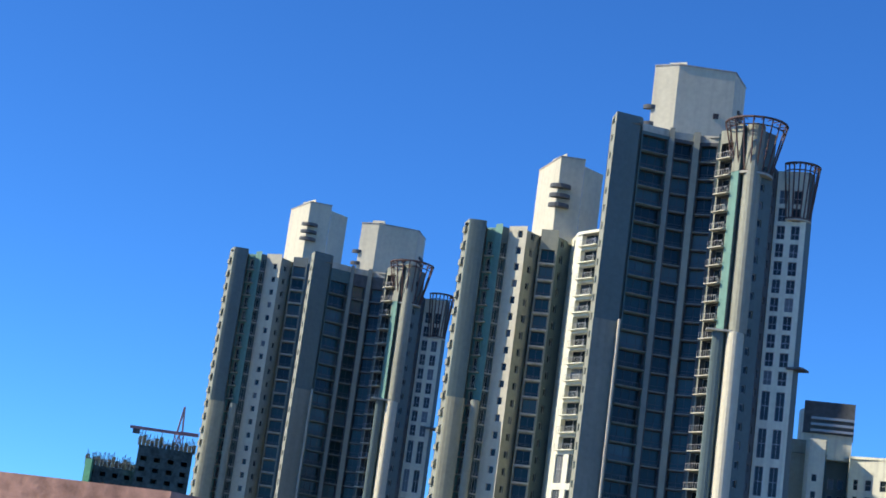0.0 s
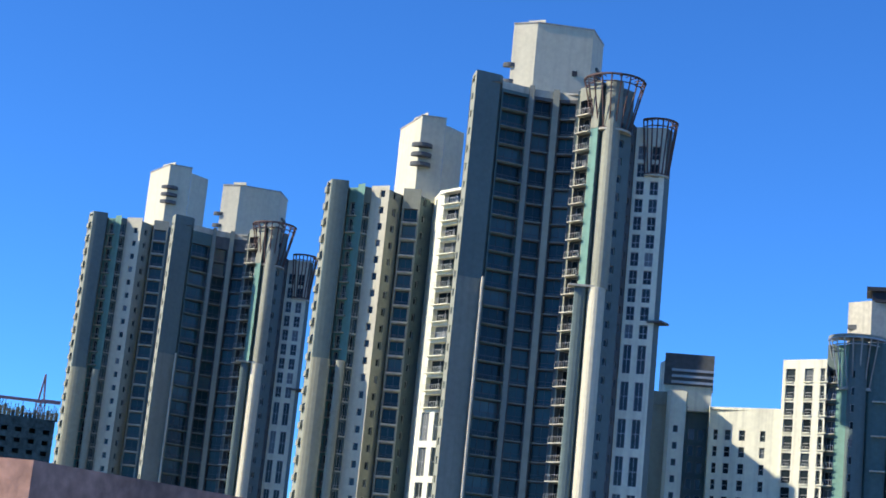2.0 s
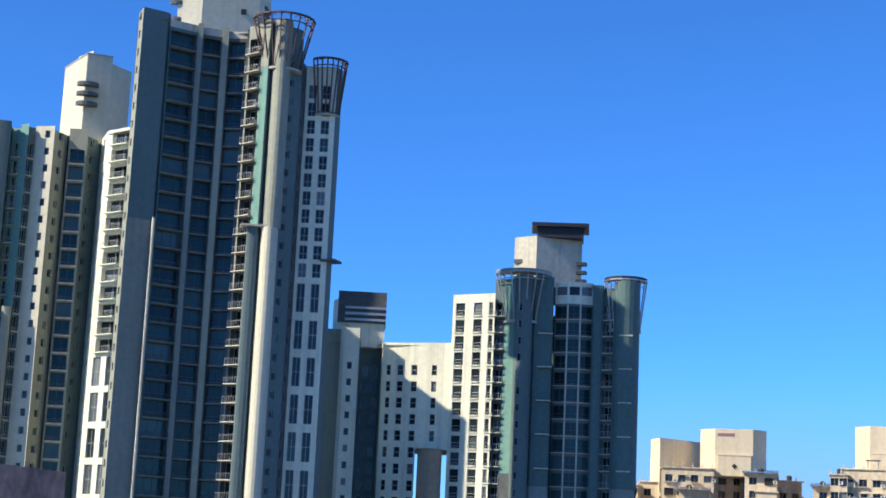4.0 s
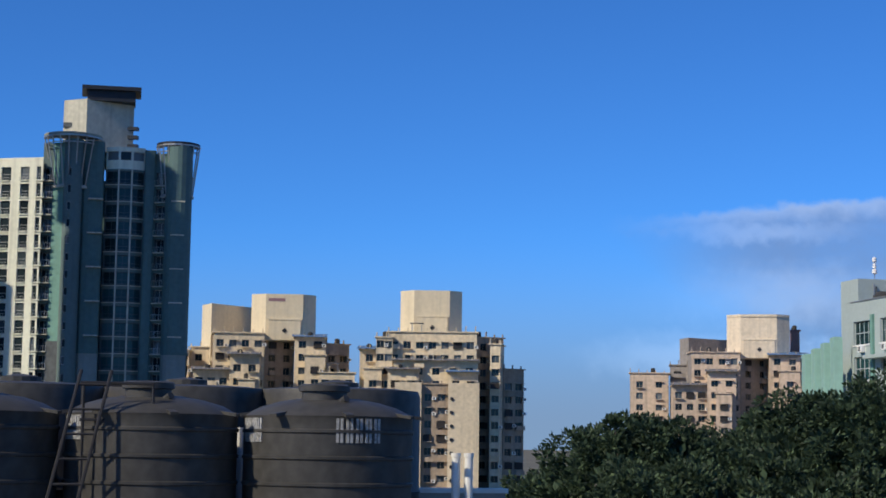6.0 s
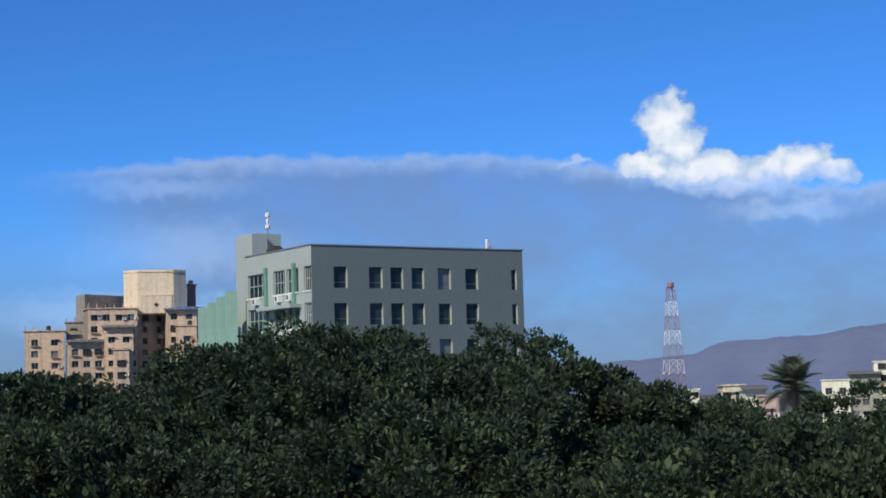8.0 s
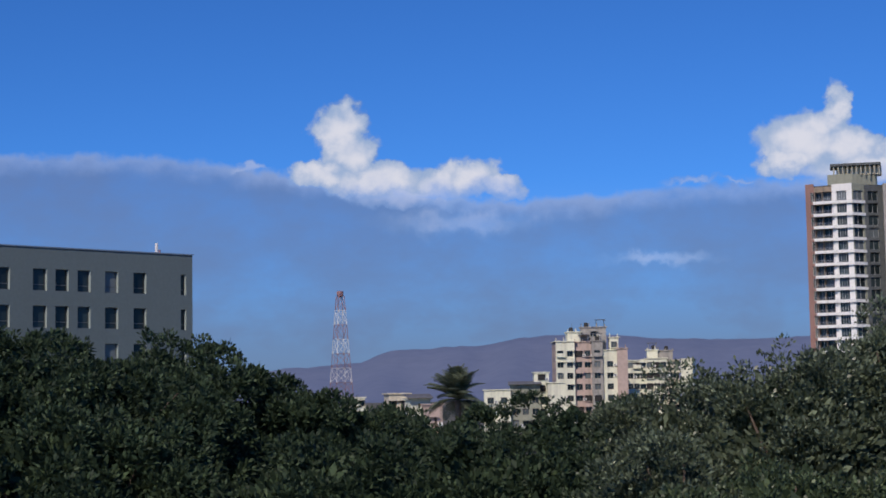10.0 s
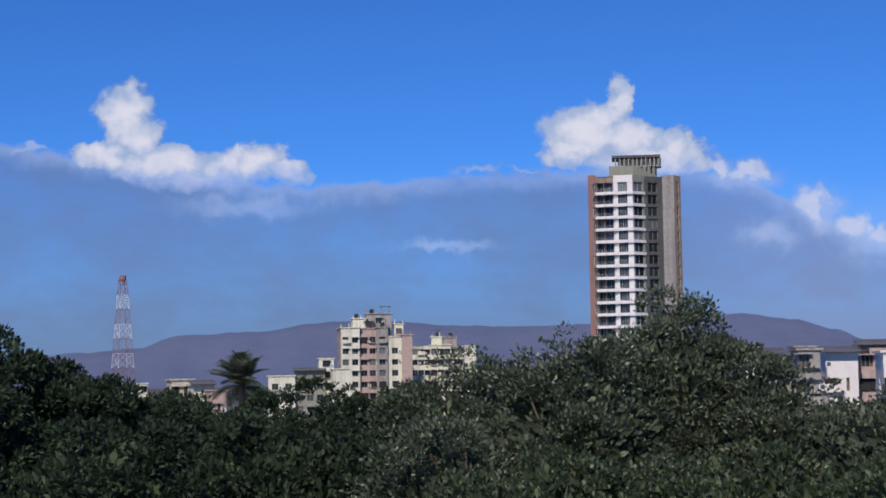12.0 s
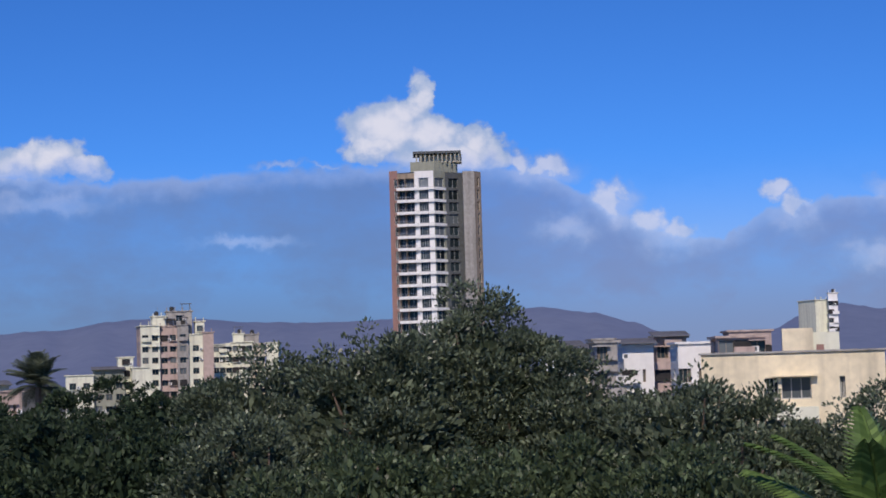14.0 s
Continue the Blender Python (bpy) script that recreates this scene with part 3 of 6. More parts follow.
    h.wall(b1, P(at(-0.006), d + 5), 0, ztop, M["warmgrey"], name="back_wall")
    h.roof([P(at(0), d + 0.8), P(at(0.155), d + 0.8), P(at(0.165), d + 3.2), P(at(0.275), d + 1.6), P(at(0.325), d + 2.4), P(at(0.455), d + 0.8), P(at(0.55), d + 4), P(at(0.69), d + 3.5),
            P(at(0.79), d + 7.3), P(at(0.83), d), end, b0, b1], ztop - 0.7, M["roofslab"])
    penthouse(h, pent_az[0], pent_az[1], d + 6, ztop - 1, zpent, M["pent"], 0.32, 11, 0.7, 5, step=1.1)
    hoods(h, pent_az[0] + (pent_az[1] - pent_az[0]) * 0.36, d + 6.1, 1.9, [ztop + (zpent - ztop) * f for f in (0.36, 0.48, 0.60)])
    return h.done()


T4 = concave_tower("apartment_tower", -30.34, -23.2, 265, 96.6, 62.0, 95.6, 90.8, 107.9, (-29.06, -25.85),
                   "tall grey and white apartment tower with rusty roof trellis")
T3 = stepped_tower("apartment_tower", -35.0, -30.25, 290, 82.0, 50.0, 97.0, (-32.68, -30.45), "cream and grey apartment tower with green fins and sunlit white wing")
T2 = concave_tower("apartment_tower", -40.1, -35.15, 346, 84.0, 55.0, 82.6, 78.5, 93.3, (-38.55, -36.3),
                   "grey apartment tower with concave glazed bay and roof trellis")
T1 = stepped_tower("apartment_tower", -42.86, -39.0, 380, 89.5, 54.0, 104.0, (-41.05, -39.08), "narrow cream and grey apartment tower with green fins", right_wing=False)


def crowned_tower():
    """The blue-grey tower with two flared crowns, a white wing and a black roof slab over its lift room."""
    d = 300
    h = House("apartment_tower", P(-15.6, d + 10), "blue-grey apartment tower with white wing and two round crowns", "apartment tower", "apartment towers")
    rows, small = floors(1.0, 60, STOREY, 0.25, 2.6), floors(1.0, 60, STOREY, 0.9, 2.3)
    a, b = P(-18.98, d + 4.5), P(-17.55, d + 0.6)
    L = (b - a).length
    h.wall(P(-18.98, d + 24), a, 0, 59.2, M["white"], name="wing_wall")
    h.wall(a, b, 0, 59.2, M["white"], [(L * 0.07, L * 0.29), (L * 0.5, L * 0.7), (L * 0.86, L * 0.96)], rows, rail=0.45, mullions=0, name="wing_wall",
           balcony=balcony_mesh(1.7, 0.25, M["white"], None, M["steel"], 0.2, 0.5))
    a, b = P(-17.55, d + 2.2), P(-17.2, d + 1.6)
    L = (b - a).length
    h.wall(a, b, 0, 62, M["greyblue"], [(0.2, L - 0.1)], rows, depth=0.9, name="balcony_wall", reveal=M["dark"], balcony=balcony_mesh(L, 0.9, M["slab"], None, M["steel"]))
    h.wall(P(-17.2, d + 1.4), P(-16.85, d + 0.2), 27, 62, M["mint"], name="green_fin")
    h.wall(P(-17.25, d + 1.0), P(-16.85, d - 0.1), 0, 27, M["dark"], name="fin_pier")
    column(h, -16.87, -16.25, d, 1.5, 0, 62.5, M["greyblue"], 7, small, 2, 0.8, name="round_pier")
    column(h, -16.25, -15.55, d + 0.8, 0.7, 25, 62.5, M["tealblue"], 5, name="blue_pier")
    column(h, -16.25, -15.55, d + 0.9, 0.6, 0, 25, M["paleblue"], 5, name="lower_blue_pier")
    # curved glazed bay with a slab edge at each storey
    n = 3
    for j in range(n):
        f0, f1 = j / n, (j + 1) / n
        p, q = P(-15.5 + 1.3 * f0, d + 3 - 1.2 * math.sin(math.pi * f0)), P(-15.5 + 1.3 * f1, d + 3 - 1.2 * math.sin(math.pi * f1))
        L = (q - p).length
        h.wall(p, q, 0, 58, M["greyblue"], [(0.12, L - 0.12)], rows, depth=0.4, glass=M["glass_teal"], frame=M["dark"], mullions=1, rail=0.4, name="bay_wall#%d" % j, reveal=M["dark"],
               balcony=balcony_mesh(L, 0.3, M["slab"], None, M["dark"], 0.16, 0.3))
        if j:
            k = Shape()
            k.box((-0.14, -0.3, 0), (0.14, 0.1, 58), M["slab"])
            part("mullion", k.mesh("mullion"), h.root, Matrix.Translation(h.loc(p, 0)) @ Matrix.Rotation(radians(15), 4, "Z"), "pale vertical mullion")
        h.wall(p, q, 58, 62, M["white"], [(0.2, L - 0.2)], [(59.6, 61.2)], mullions=0, name="bay_top")
    column(h, -14.22, -13.85, d + 2, 0.5, 0, 61.5, M["tealblue"], 4, name="pier")
    a, b = P(-13.85, d + 2.4), P(-13.5, d + 1.4)
    L = (b - a).length
    h.wall(a, b, 0, 61, M["tealblue"], [(0.2, L - 0.1)], rows, depth=0.8, name="balcony_wall", reveal=M["dark"], balcony=balcony_mesh(L, 0.6, M["slab"], None, M["steel"]))
    column(h, -13.5, -12.62, d + 1.2, 2.6, 25, 62, M["tealblue"], 9, name="corner_pier")
    column(h, -13.5, -12.66, d + 1.3, 2.4, 0, 25, M["paleblue"], 9, name="lower_corner_pier")
    h.wall(P(-12.62, d + 2), P(-12.75, d + 24), 0, 61, M["tealblue"], name="back_wall")
    h.wall(P(-12.75, d + 24), P(-18.98, d + 24), 0, 59, M["tealblue"], name="back_wall")
    h.roof([P(-18.98, d + 4.5), P(-17.55, d + 0.7), P(-17.55, d + 24), P(-18.98, d + 24)], 58.6, M["roofslab"])
    h.roof([P(-17.55, d + 2.2), P(-16.85, d), P(-15.6, d + 1), P(-15.5, d + 3), P(-14.2, d + 3), P(-13.4, d + 1.5), P(-12.7, d + 2), P(-12.75, d + 24), P(-17.55, d + 24)], 61, M["roofslab"])
    s = h.shape("lift_room")
    ring = [h.loc(p, 0) for p in (P(-16.95, d + 9), P(-16.2, d + 6), P(-14.64, d + 9.6), P(-14.64, d + 15), P(-16.95, d + 15))]
    for az, dd, w in ((-16.05, -0.2, 2.6), (-13.3, -0.9, 2.4)):
        for z in (28.0, 34.0, 40.0, 46.0, 52.0):
            k = Shape()
            k.box((0, -0.5, 0), (w, 1.2, 0.22), M["slab"])
            part("ledge", k.mesh("ledge"), h.root, Matrix.Translation(h.loc(P(az, d + dd), z)) @ Matrix.Rotation(-radians(az), 4, "Z"))
    s.prism(ring, 60, 71.2, M["slab"])
    for z in (63.2, 64.8, 66.4):
        v = Shape()
        v.box((-1.0, -0.5, 0), (1.9, 1.5, 0.8), M["dark"])
        part("shading_fin", v.mesh("shading_fin"), h.root, Matrix.Translation(h.loc(P(-16.75, d + 8.5), z - 0.2)))
        v = Shape()
        v.box((-0.9, -0.3, 0), (0.9, 1.0, 0.6), M["black"])
        part("shading_fin", v.mesh("shading_fin"), h.root, Matrix.Translation(h.loc(P(-14.66, d + 7.2), z - 0.4)))
    slab = Shape()
    ring = [h.loc(p, 0) for p in (P(-16.38, d + 5.4), P(-14.42, d + 5.4), P(-14.42, d + 13), P(-16.38, d + 13))]
    slab.prism(ring, 72.9, 73.6, M["black"])
    slab.prism([h.loc(p, 0) for p in (P(-16.2, d + 6.2), P(-14.6, d + 6.2), P(-14.6, d + 12), P(-16.2, d + 12))], 71.0, 72.9, M["black"])
    part("roof_slab", slab.mesh("roof_slab"), h.root, label="black metal roof slab")
    crown(h, -16.6, d + 2.6, 3.2, 5.0, 54.3, 63, M["steel"], a0=170, a1=370, solid=M["warmgrey"])
    crown(h, -13.12, d + 3, 2.7, 3.8, 53.5, 62.4, M["steel"], a0=170, a1=370, solid=M["black"])
    h.done()


def link_block():
    """The long white block with a gateway below it, between the towers, and its louvred lift room."""
    d = 306
    h = House("apartment_block", P(-21, d + 8), "long white apartment block with gateway and louvred lift room", "apartment block")
    rows, small = floors(2.0, 49, STOREY, 0.5, 2.4), floors(2.0, 49, STOREY, 0.9, 2.2)
    up = [r for r in rows if r[0] > 31.3]
    h.wall(P(-23.5, d + 3), P(-22.75, d + 3), 0, 52.5, M["warmgrey"], [(0.5, 1.6)], small, mullions=0)
    h.wall(P(-22.75, d + 3), P(-22.62, d), 0, 52.5, M["white"])
    a, b = P(-22.62, d), P(-22.1, d)
    h.wall(a, b, 0, 52.5, M["white"], [(0.7, 1.6)], small, mullions=0)
    h.wall(b, P(-22.05, d + 6), 0, 52.5, M["greyblue"])
    a, b = P(-22.05, d + 6), P(-21.35, d + 6)
    h.wall(a, b, 0, 51, M["greyblue"], [(0.5, 1.5), (2.2, 3.2)], rows, mullions=0)
    h.wall(b, P(-21.3, d + 0.5), 0, 50.5, M["white"])
    a, b = P(-21.3, d + 3.5), P(-20.05, d + 1.2)
    L = (b - a).length
    h.wall(a, b, 0, 50.5, M["white"], [(L * 0.12, L * 0.24), (L * 0.42, L * 0.58), (L * 0.80, L * 0.96)], rows, mullions=0, rail=0.5)
    a, b = b, P(-18.95, d - 0.6)
    L = (b - a).length
    h.wall(a, b, 31, 50.5, M["white"], [(L * 0.40, L * 0.56)], up, mullions=0, rail=0.5)
    h.shape("wall").face([h.loc(p, 31) for p in (P(-20.05, d + 1.2), P(-20.05, d + 14), P(-18.95, d + 14), P(-18.95, d - 0.6))], M["slab"])
    h.wall(P(-20.05, d + 1.2), P(-20.05, d + 14), 0, 31, M["warmgrey"])
    h.wall(P(-23.5, d + 14), P(-23.5, d + 3), 0, 50.5, M["warmgrey"])
    h.wall(P(-20.05, d + 14), P(-23.5, d + 14), 0, 50.5, M["warmgrey"])
    h.wall(P(-18.95, d + 14), P(-20.05, d + 14), 31, 50.5, M["warmgrey"])
    h.wall(P(-18.95, d - 0.6), P(-18.95, d + 14), 31, 50.5, M["warmgrey"])
    h.roof([P(-23.5, d + 3), P(-22.05, d + 2), P(-22, d + 6), P(-21.3, d + 3), P(-20.05, d + 1.2), P(-18.95, d - 0.6), P(-18.95, d + 14), P(-23.5, d + 14)], 50, M["roofslab"])
    # beige column given brown-grey render, so its shade is in the colour
    col = Shape()
    c = h.loc(P(-19.55, d - 0.6), 0)
    col.lathe([(2.2, 0), (2.2, 30.6), (2.6, 31.0)], M["tandark"], 24, (c.x, c.y))
    part("column", col.mesh("column"), h.root, label="thick round beige column toned brown-grey for shade")
    s = h.shape("lift_room")
    ring = [h.loc(p, 0) for p in (P(-23.05, d + 8), P(-22.85, d + 4), P(-21.28, d + 4), P(-21.28, d + 12), P(-23.05, d + 12))]
    s.prism(ring, 49.5, 58.5, M["white"])
    s.prism([h.loc(p, 0) for p in (P(-22.9, d + 3.6), P(-21.25, d + 3.6), P(-21.25, d + 11), P(-22.9, d + 11))], 54.0, 59.8, M["dark"])
    for j in range(3):
        v = Shape()
        v.box((0, 0, 0), (7.6, 0.5, 0.45), M["steel"])
        part("louvre", v.mesh("louvre"), h.root, Matrix.Translation(h.loc(P(-22.65, d + 3.2), 54.3 + j * 1.1)) @ Matrix.Rotation(radians(22), 4, "Z"))
    h.done()


def octagon_room(h, az0, az1, d, dep, z0, z1, mat, panel=True, mark=None):
    """The big chamfered tank room on a roof, with a raised panel and a dark diamond opening."""
    s = Shape()
    w = az1 - az0
    ring = [h.loc(p, 0) for p in (P(az0, d + dep * 0.3), P(az0 + w * 0.22, d), P(az0 + w * 0.8, d), P(az1, d + dep * 0.3), P(az1, d + dep), P(az0, d + dep))]
    s.prism(ring, z0, z1, mat)
    room = part("tank_room", s.mesh("tank_room"), h.root)
    t = -radians((az0 + az1) / 2)
    width = w * 0.01745 * d
    if panel:
        k = Shape()
        k.box((0, -0.35, 0), (width * 0.5, 0.1, (z1 - z0) * 0.42), mat)
        k.box((-0.1, -0.45, (z1 - z0) * 0.42), (width * 0.5 + 0.1, 0.1, (z1 - z0) * 0.45), mat)
        m = Matrix.Translation(h.loc(P(az0 + w * 0.27, d), z0 + 0.2)) @ Matrix.Rotation(t, 4, "Z")
        part("panel", k.mesh("panel"), room, m)
        o = Shape()
        e = 0.62
        o.prism([(0, -e), (e, 0), (0, e), (-e, 0)], 0, 0.12, M["black"])
        part("opening", o.mesh("opening"), room, m @ Matrix.Translation((width * 0.25, -0.36, (z1 - z0) * 0.2)) @ Matrix.Rotation(radians(90), 4, "X"), "dark diamond-shaped opening")
    if mark:
        k = Shape()
        k.box((0, -0.06, 0), (width * 0.26, 0.02, 0.7), mark)
        part("sign", k.mesh("sign"), room, Matrix.Translation(h.loc(P(az0 + w * 0.26, d), z1 - 1.7)) @ Matrix.Rotation(t, 4, "Z"), "faded red roof sign")


_ac = Shape()
_ac.box((0, -0.45, 0), (0.85, 0.0, 0.65), M["frame_white"])
_ac.box((0.15, -0.47, 0.1), (0.6, -0.44, 0.55), M["dark"])
AC = _ac.mesh("air_conditioner")


def stepped(h, az0, az1, d, dep, z0, z1, turn, mat, ncol, storey, side=2, roof=None, awning=None, side_mat=None, zw=1.0):
    """One block of a stepped house: windows on its front and sides, a roof edge and perhaps a sheet awning."""
    a = P(az0, d)
    w = (az1 - az0) * 0.017453 * d / max(0.5, math.cos(radians(turn) + radians((az0 + az1) / 2)))
    rows = floors(z0 if z0 > 2 else 1.0, z1, storey, 0.75 * zw, 2.4 * zw)
    cols = [(w * (j + 0.5) / ncol - 0.85 * zw, w * (j + 0.5) / ncol + 0.85 * zw) for j in range(ncol)] if ncol else []
    sides = [(dep * (j + 0.5) / side - 0.7, dep * (j + 0.5) / side + 0.7) for j in range(side)] if side else []
    A, B, C, D = h.block(a, w, dep, turn, z0, z1, mat, cols, sides, rows, roof=roof, side_mat=side_mat, mullions=1, depth=0.4, frame=M["tandark"])
    u, v = (B - A).normalized(), (D - A).normalized()
    edge = Shape()
    m = Matrix.Translation(h.loc(A, z1)) @ Matrix.Rotation(math.atan2(u.y, u.x), 4, "Z")
    edge.box((-0.35, -0.35, -0.15), (w + 0.35, dep + 0.2, 0.12), mat)
    part("roof_edge", edge.mesh("roof_edge"), h.root, m)
    for r0, r1 in rows:
        for c0, c1 in cols:
            if random.random() < 0.7:
                part("sunshade", balcony_mesh(2.2, 0.75, mat, None, M["steel"], 0.12, 0.02) if not random.random() < 0.35 else balcony_mesh(2.3, 1.0, mat, mat, M["steel"], 0.14, 0.9), h.root,
                     m @ Matrix.Translation((c0 - 0.2, 0, (r1 if random.random() < 0.6 else r0) - z1)))
            if random.random() < 0.3:
                part("air_conditioner", AC, h.root, m @ Matrix.Translation((c1 + 0.1, 0, r0 - z1 + random.uniform(-0.2, 0.6))))
            if random.random() < 0.22:
                g = Shape()
                g.box((0, -0.35, 0), (c1 - c0 + 0.3, -0.31, 1.5), M["ironblack"])
                for q in range(4):
                    g.box((0, -0.35, 0.4 * q), (c1 - c0 + 0.3, 0, 0.4 * q + 0.05), M["ironblack"])
                part("grille", g.mesh("grille"), h.root, m @ Matrix.Translation((c0 - 0.15, 0, r0 - z1)), "dark iron window grille")
    if z1 > 22:
        # what stands on the roofs: parapet piers, water tanks, sheds
        for q in range(int(w / 2.2) + 1):
            p = Shape()
            p.box((-0.12, -0.3, 0), (0.12, 0.0, random.uniform(0.5, 1.3)), mat)
            part("parapet_pier", p.mesh("parapet_pier"), h.root, m @ Matrix.Translation((min(w - 0.1, 2.2 * q + 0.1), 0, 0.1)))
        if random.random() < 0.5:
            p = Shape()
            p.lathe([(0.6, 0), (0.62, 1.0), (0.3, 1.25)], M["plastic"], 12)
            part("roof_tank", p.mesh("roof_tank"), h.root, m @ Matrix.Translation((random.uniform(0.8, max(0.9, w - 0.8)), 1.2, 0.1)), "small black roof tank")
        if not awning and random.random() < 0.45 and w > 3:
            p = Shape()
            for x in (0.0, 2.2):
                for y in (0.4, 2.4):
                    p.box((x, y, 0), (x + 0.12, y + 0.12, 1.9), M["steel"])
            p.box((-0.4, 0.0, 1.9), (2.7, 2.9, 2.0), M["roofdark"])
            part("roof_shelter", p.mesh("roof_shelter"), h.root, m @ Matrix.Translation((random.uniform(0, w - 2.6), 0, 0.1)), "sheet-metal roof shelter on posts")
    if awning:
        k = Shape()
        k.box((-0.6, -1.6, 0), (w + 0.3, dep * 0.45, 0.14), awning, Matrix.Rotation(radians(8), 4, "X"))
        part("roof_sheet", k.mesh("roof_sheet"), h.root, m @ Matrix.Translation((0, 0, 0.3)))


def terrace_house(azp, s, d, name, label, turn, tan, dark, pale, side, weathered=False):
    """The stepped tan house with two tank rooms and terraces; azp is the direction of its tall tank room's left edge, s scales its width."""
    az = lambda a: azp + (a + 10.52) * s
    h = House(name, P(az(-10), d + 10), label, "apartment house", "tan apartment houses")
    st = 3.0
    room = h.shape("side_tank_room")
    room.prism([h.loc(p, 0) for p in (P(az(-12.16), d + 18), P(az(-11.85), d + 12), P(az(-10.5), d + 22), P(az(-10.5), d + 28), P(az(-12.16), d + 28))], 24, 39.2 if weathered else 42.2, side)
    octagon_room(h, az(-10.52), az(-8.36), d + 8, 9, 33.5, 44.4, pale, mark=None if weathered else M["redpaint"])
    # flanks and right-turned blocks take the dark render, shade put into colour
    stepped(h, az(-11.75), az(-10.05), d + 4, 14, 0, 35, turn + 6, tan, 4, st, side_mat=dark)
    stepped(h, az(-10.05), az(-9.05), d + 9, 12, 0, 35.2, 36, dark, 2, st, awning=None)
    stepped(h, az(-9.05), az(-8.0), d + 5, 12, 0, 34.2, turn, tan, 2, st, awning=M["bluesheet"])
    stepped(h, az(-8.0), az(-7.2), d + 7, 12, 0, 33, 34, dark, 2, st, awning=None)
    stepped(h, az(-12.4), az(-11.2), d - 2, 8, 0, 26, turn + 4, tan, 3, st, awning=M["roofdark"])
    stepped(h, az(-11.2), az(-10.2), d - 3, 8, 0, 29.5, turn, tan, 2, st, awning=M["roofdark"])
    stepped(h, az(-10.9), az(-10.35), d - 6, 6, 0, 24, turn, tan, 1, st)
    stepped(h, az(-8.7), az(-8.0), d, 6, 0, 30, turn, tan, 1, st)
    stepped(h, az(-8.2), az(-7.0), d - 2, 8, 0, 26, turn, tan, 3, st)
    stepped(h, az(-13.9 if weathered else -13.2), az(-12.55), d + 8, 12, 0, 29.6 if weathered else 31, turn, tan, 2, st)
    stepped(h, az(-12.5), az(-10.4), d + 13, 9, 0, 32, turn, dark if weathered else tan, 4, st)
    if weathered:
        stepped(h, az(-8.3), az(-8.02), d + 20, 6, 0, 41.8, turn, M["brick"], 0, st, side=0)
        rim = Shape()
        w = 2.16 * s
        rim.prism([h.loc(p, 0) for p in (P(az(-10.52), d + 10.5), P(az(-10.52) + w * 0.22, d + 7.8), P(az(-10.52) + w * 0.8, d + 7.8), P(az(-8.36), d + 10.5), P(az(-8.36), d + 17), P(az(-10.52), d + 17))], 44.42, 45.1, M["tcpale"])
        part("cornice", rim.mesh("cornice"), h.root)
    h.done()


def tall_tan_house():
    """The tan house with a big chamfered tank room, terraces and two blank front panels with round holes."""
    d = 380
    h = House("apartment_house", P(-4, d + 10), "tan stepped apartment house with big pale tank room", "apartment house", "tan apartment houses")
    octagon_room(h, -5.5, -3.42, d + 10, 9, 34.5, 45.6, M["tanpale"])
    stepped(h, -5.9, -2.9, d + 5, 16, 0, 35.6, 2, M["tan"], 7, 3.0)
    stepped(h, -6.85, -6.2, d + 6, 10, 0, 31.5, 4, M["tan"], 1, 3.0, awning=M["bluesheet"])
    stepped(h, -6.3, -5.75, d + 3, 12, 0, 34.2, 4, M["tan"], 2, 3.0)
    stepped(h, -6.7, -6.1, d + 1, 8, 0, 27.0, 4, M["tan"], 1, 3.0)
    # blocks turned right are coloured darker to stand for their shaded faces
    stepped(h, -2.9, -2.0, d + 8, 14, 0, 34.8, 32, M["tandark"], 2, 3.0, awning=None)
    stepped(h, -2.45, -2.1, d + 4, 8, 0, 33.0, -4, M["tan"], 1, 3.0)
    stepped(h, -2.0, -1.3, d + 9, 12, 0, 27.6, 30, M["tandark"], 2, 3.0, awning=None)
    stepped(h, -5.7, -2.85, d + 2.2, 4, 0, 28.8, 2, M["tan"], 5, 3.0, awning=M["roofdark"])
    stepped(h, -5.9, -4.85, d - 1, 5, 0, 26.6, 2, M["tan"], 2, 3.0, awning=M["roofdark"])
    stepped(h, -3.85, -2.85, d - 1, 5, 0, 26.2, 2, M["tan"], 2, 3.0, awning=M["bluesheet"])
    # lower front: blank panels with a column of round holes, windows between
    # darker render paints the shade of the recessed window column
    stepped(h, -4.75, -3.85, d - 1.2, 3, 0, 23.6, 2, M["tandark"], 2, 3.0)
    for a0, a1, hole in ((-5.65, -4.75, -4.92), (-3.85, -2.8, -3.72)):
        p, q = P(a0, d - 3), P(a1, d - 3)
        h.wall(P(a0, d + 2), p, 0, 23.8, M["tan"], name="panel")
        h.wall(p, q, 0, 23.8, M["tan"], name="panel")
        h.wall(q, P(a1, d + 2), 0, 23.8, M["tan"], name="panel")
        h.roof([P(a0, d + 2), p, q, P(a1, d + 2)], 23.8, M["tan"], "panel")
        for j in range(7):
            o = Shape()
            o.prism([(0.42 * math.cos(t * 0.5236), 0.42 * math.sin(t * 0.5236)) for t in range(12)], 0, 0.15, M["black"])
            part("round_window", o.mesh("round_window"), h.root, Matrix.Translation(h.loc(P(hole, d - 3.05), 2.2 + j * 3.0)) @ Matrix.Rotation(radians(90), 4, "X"))
    h.done()


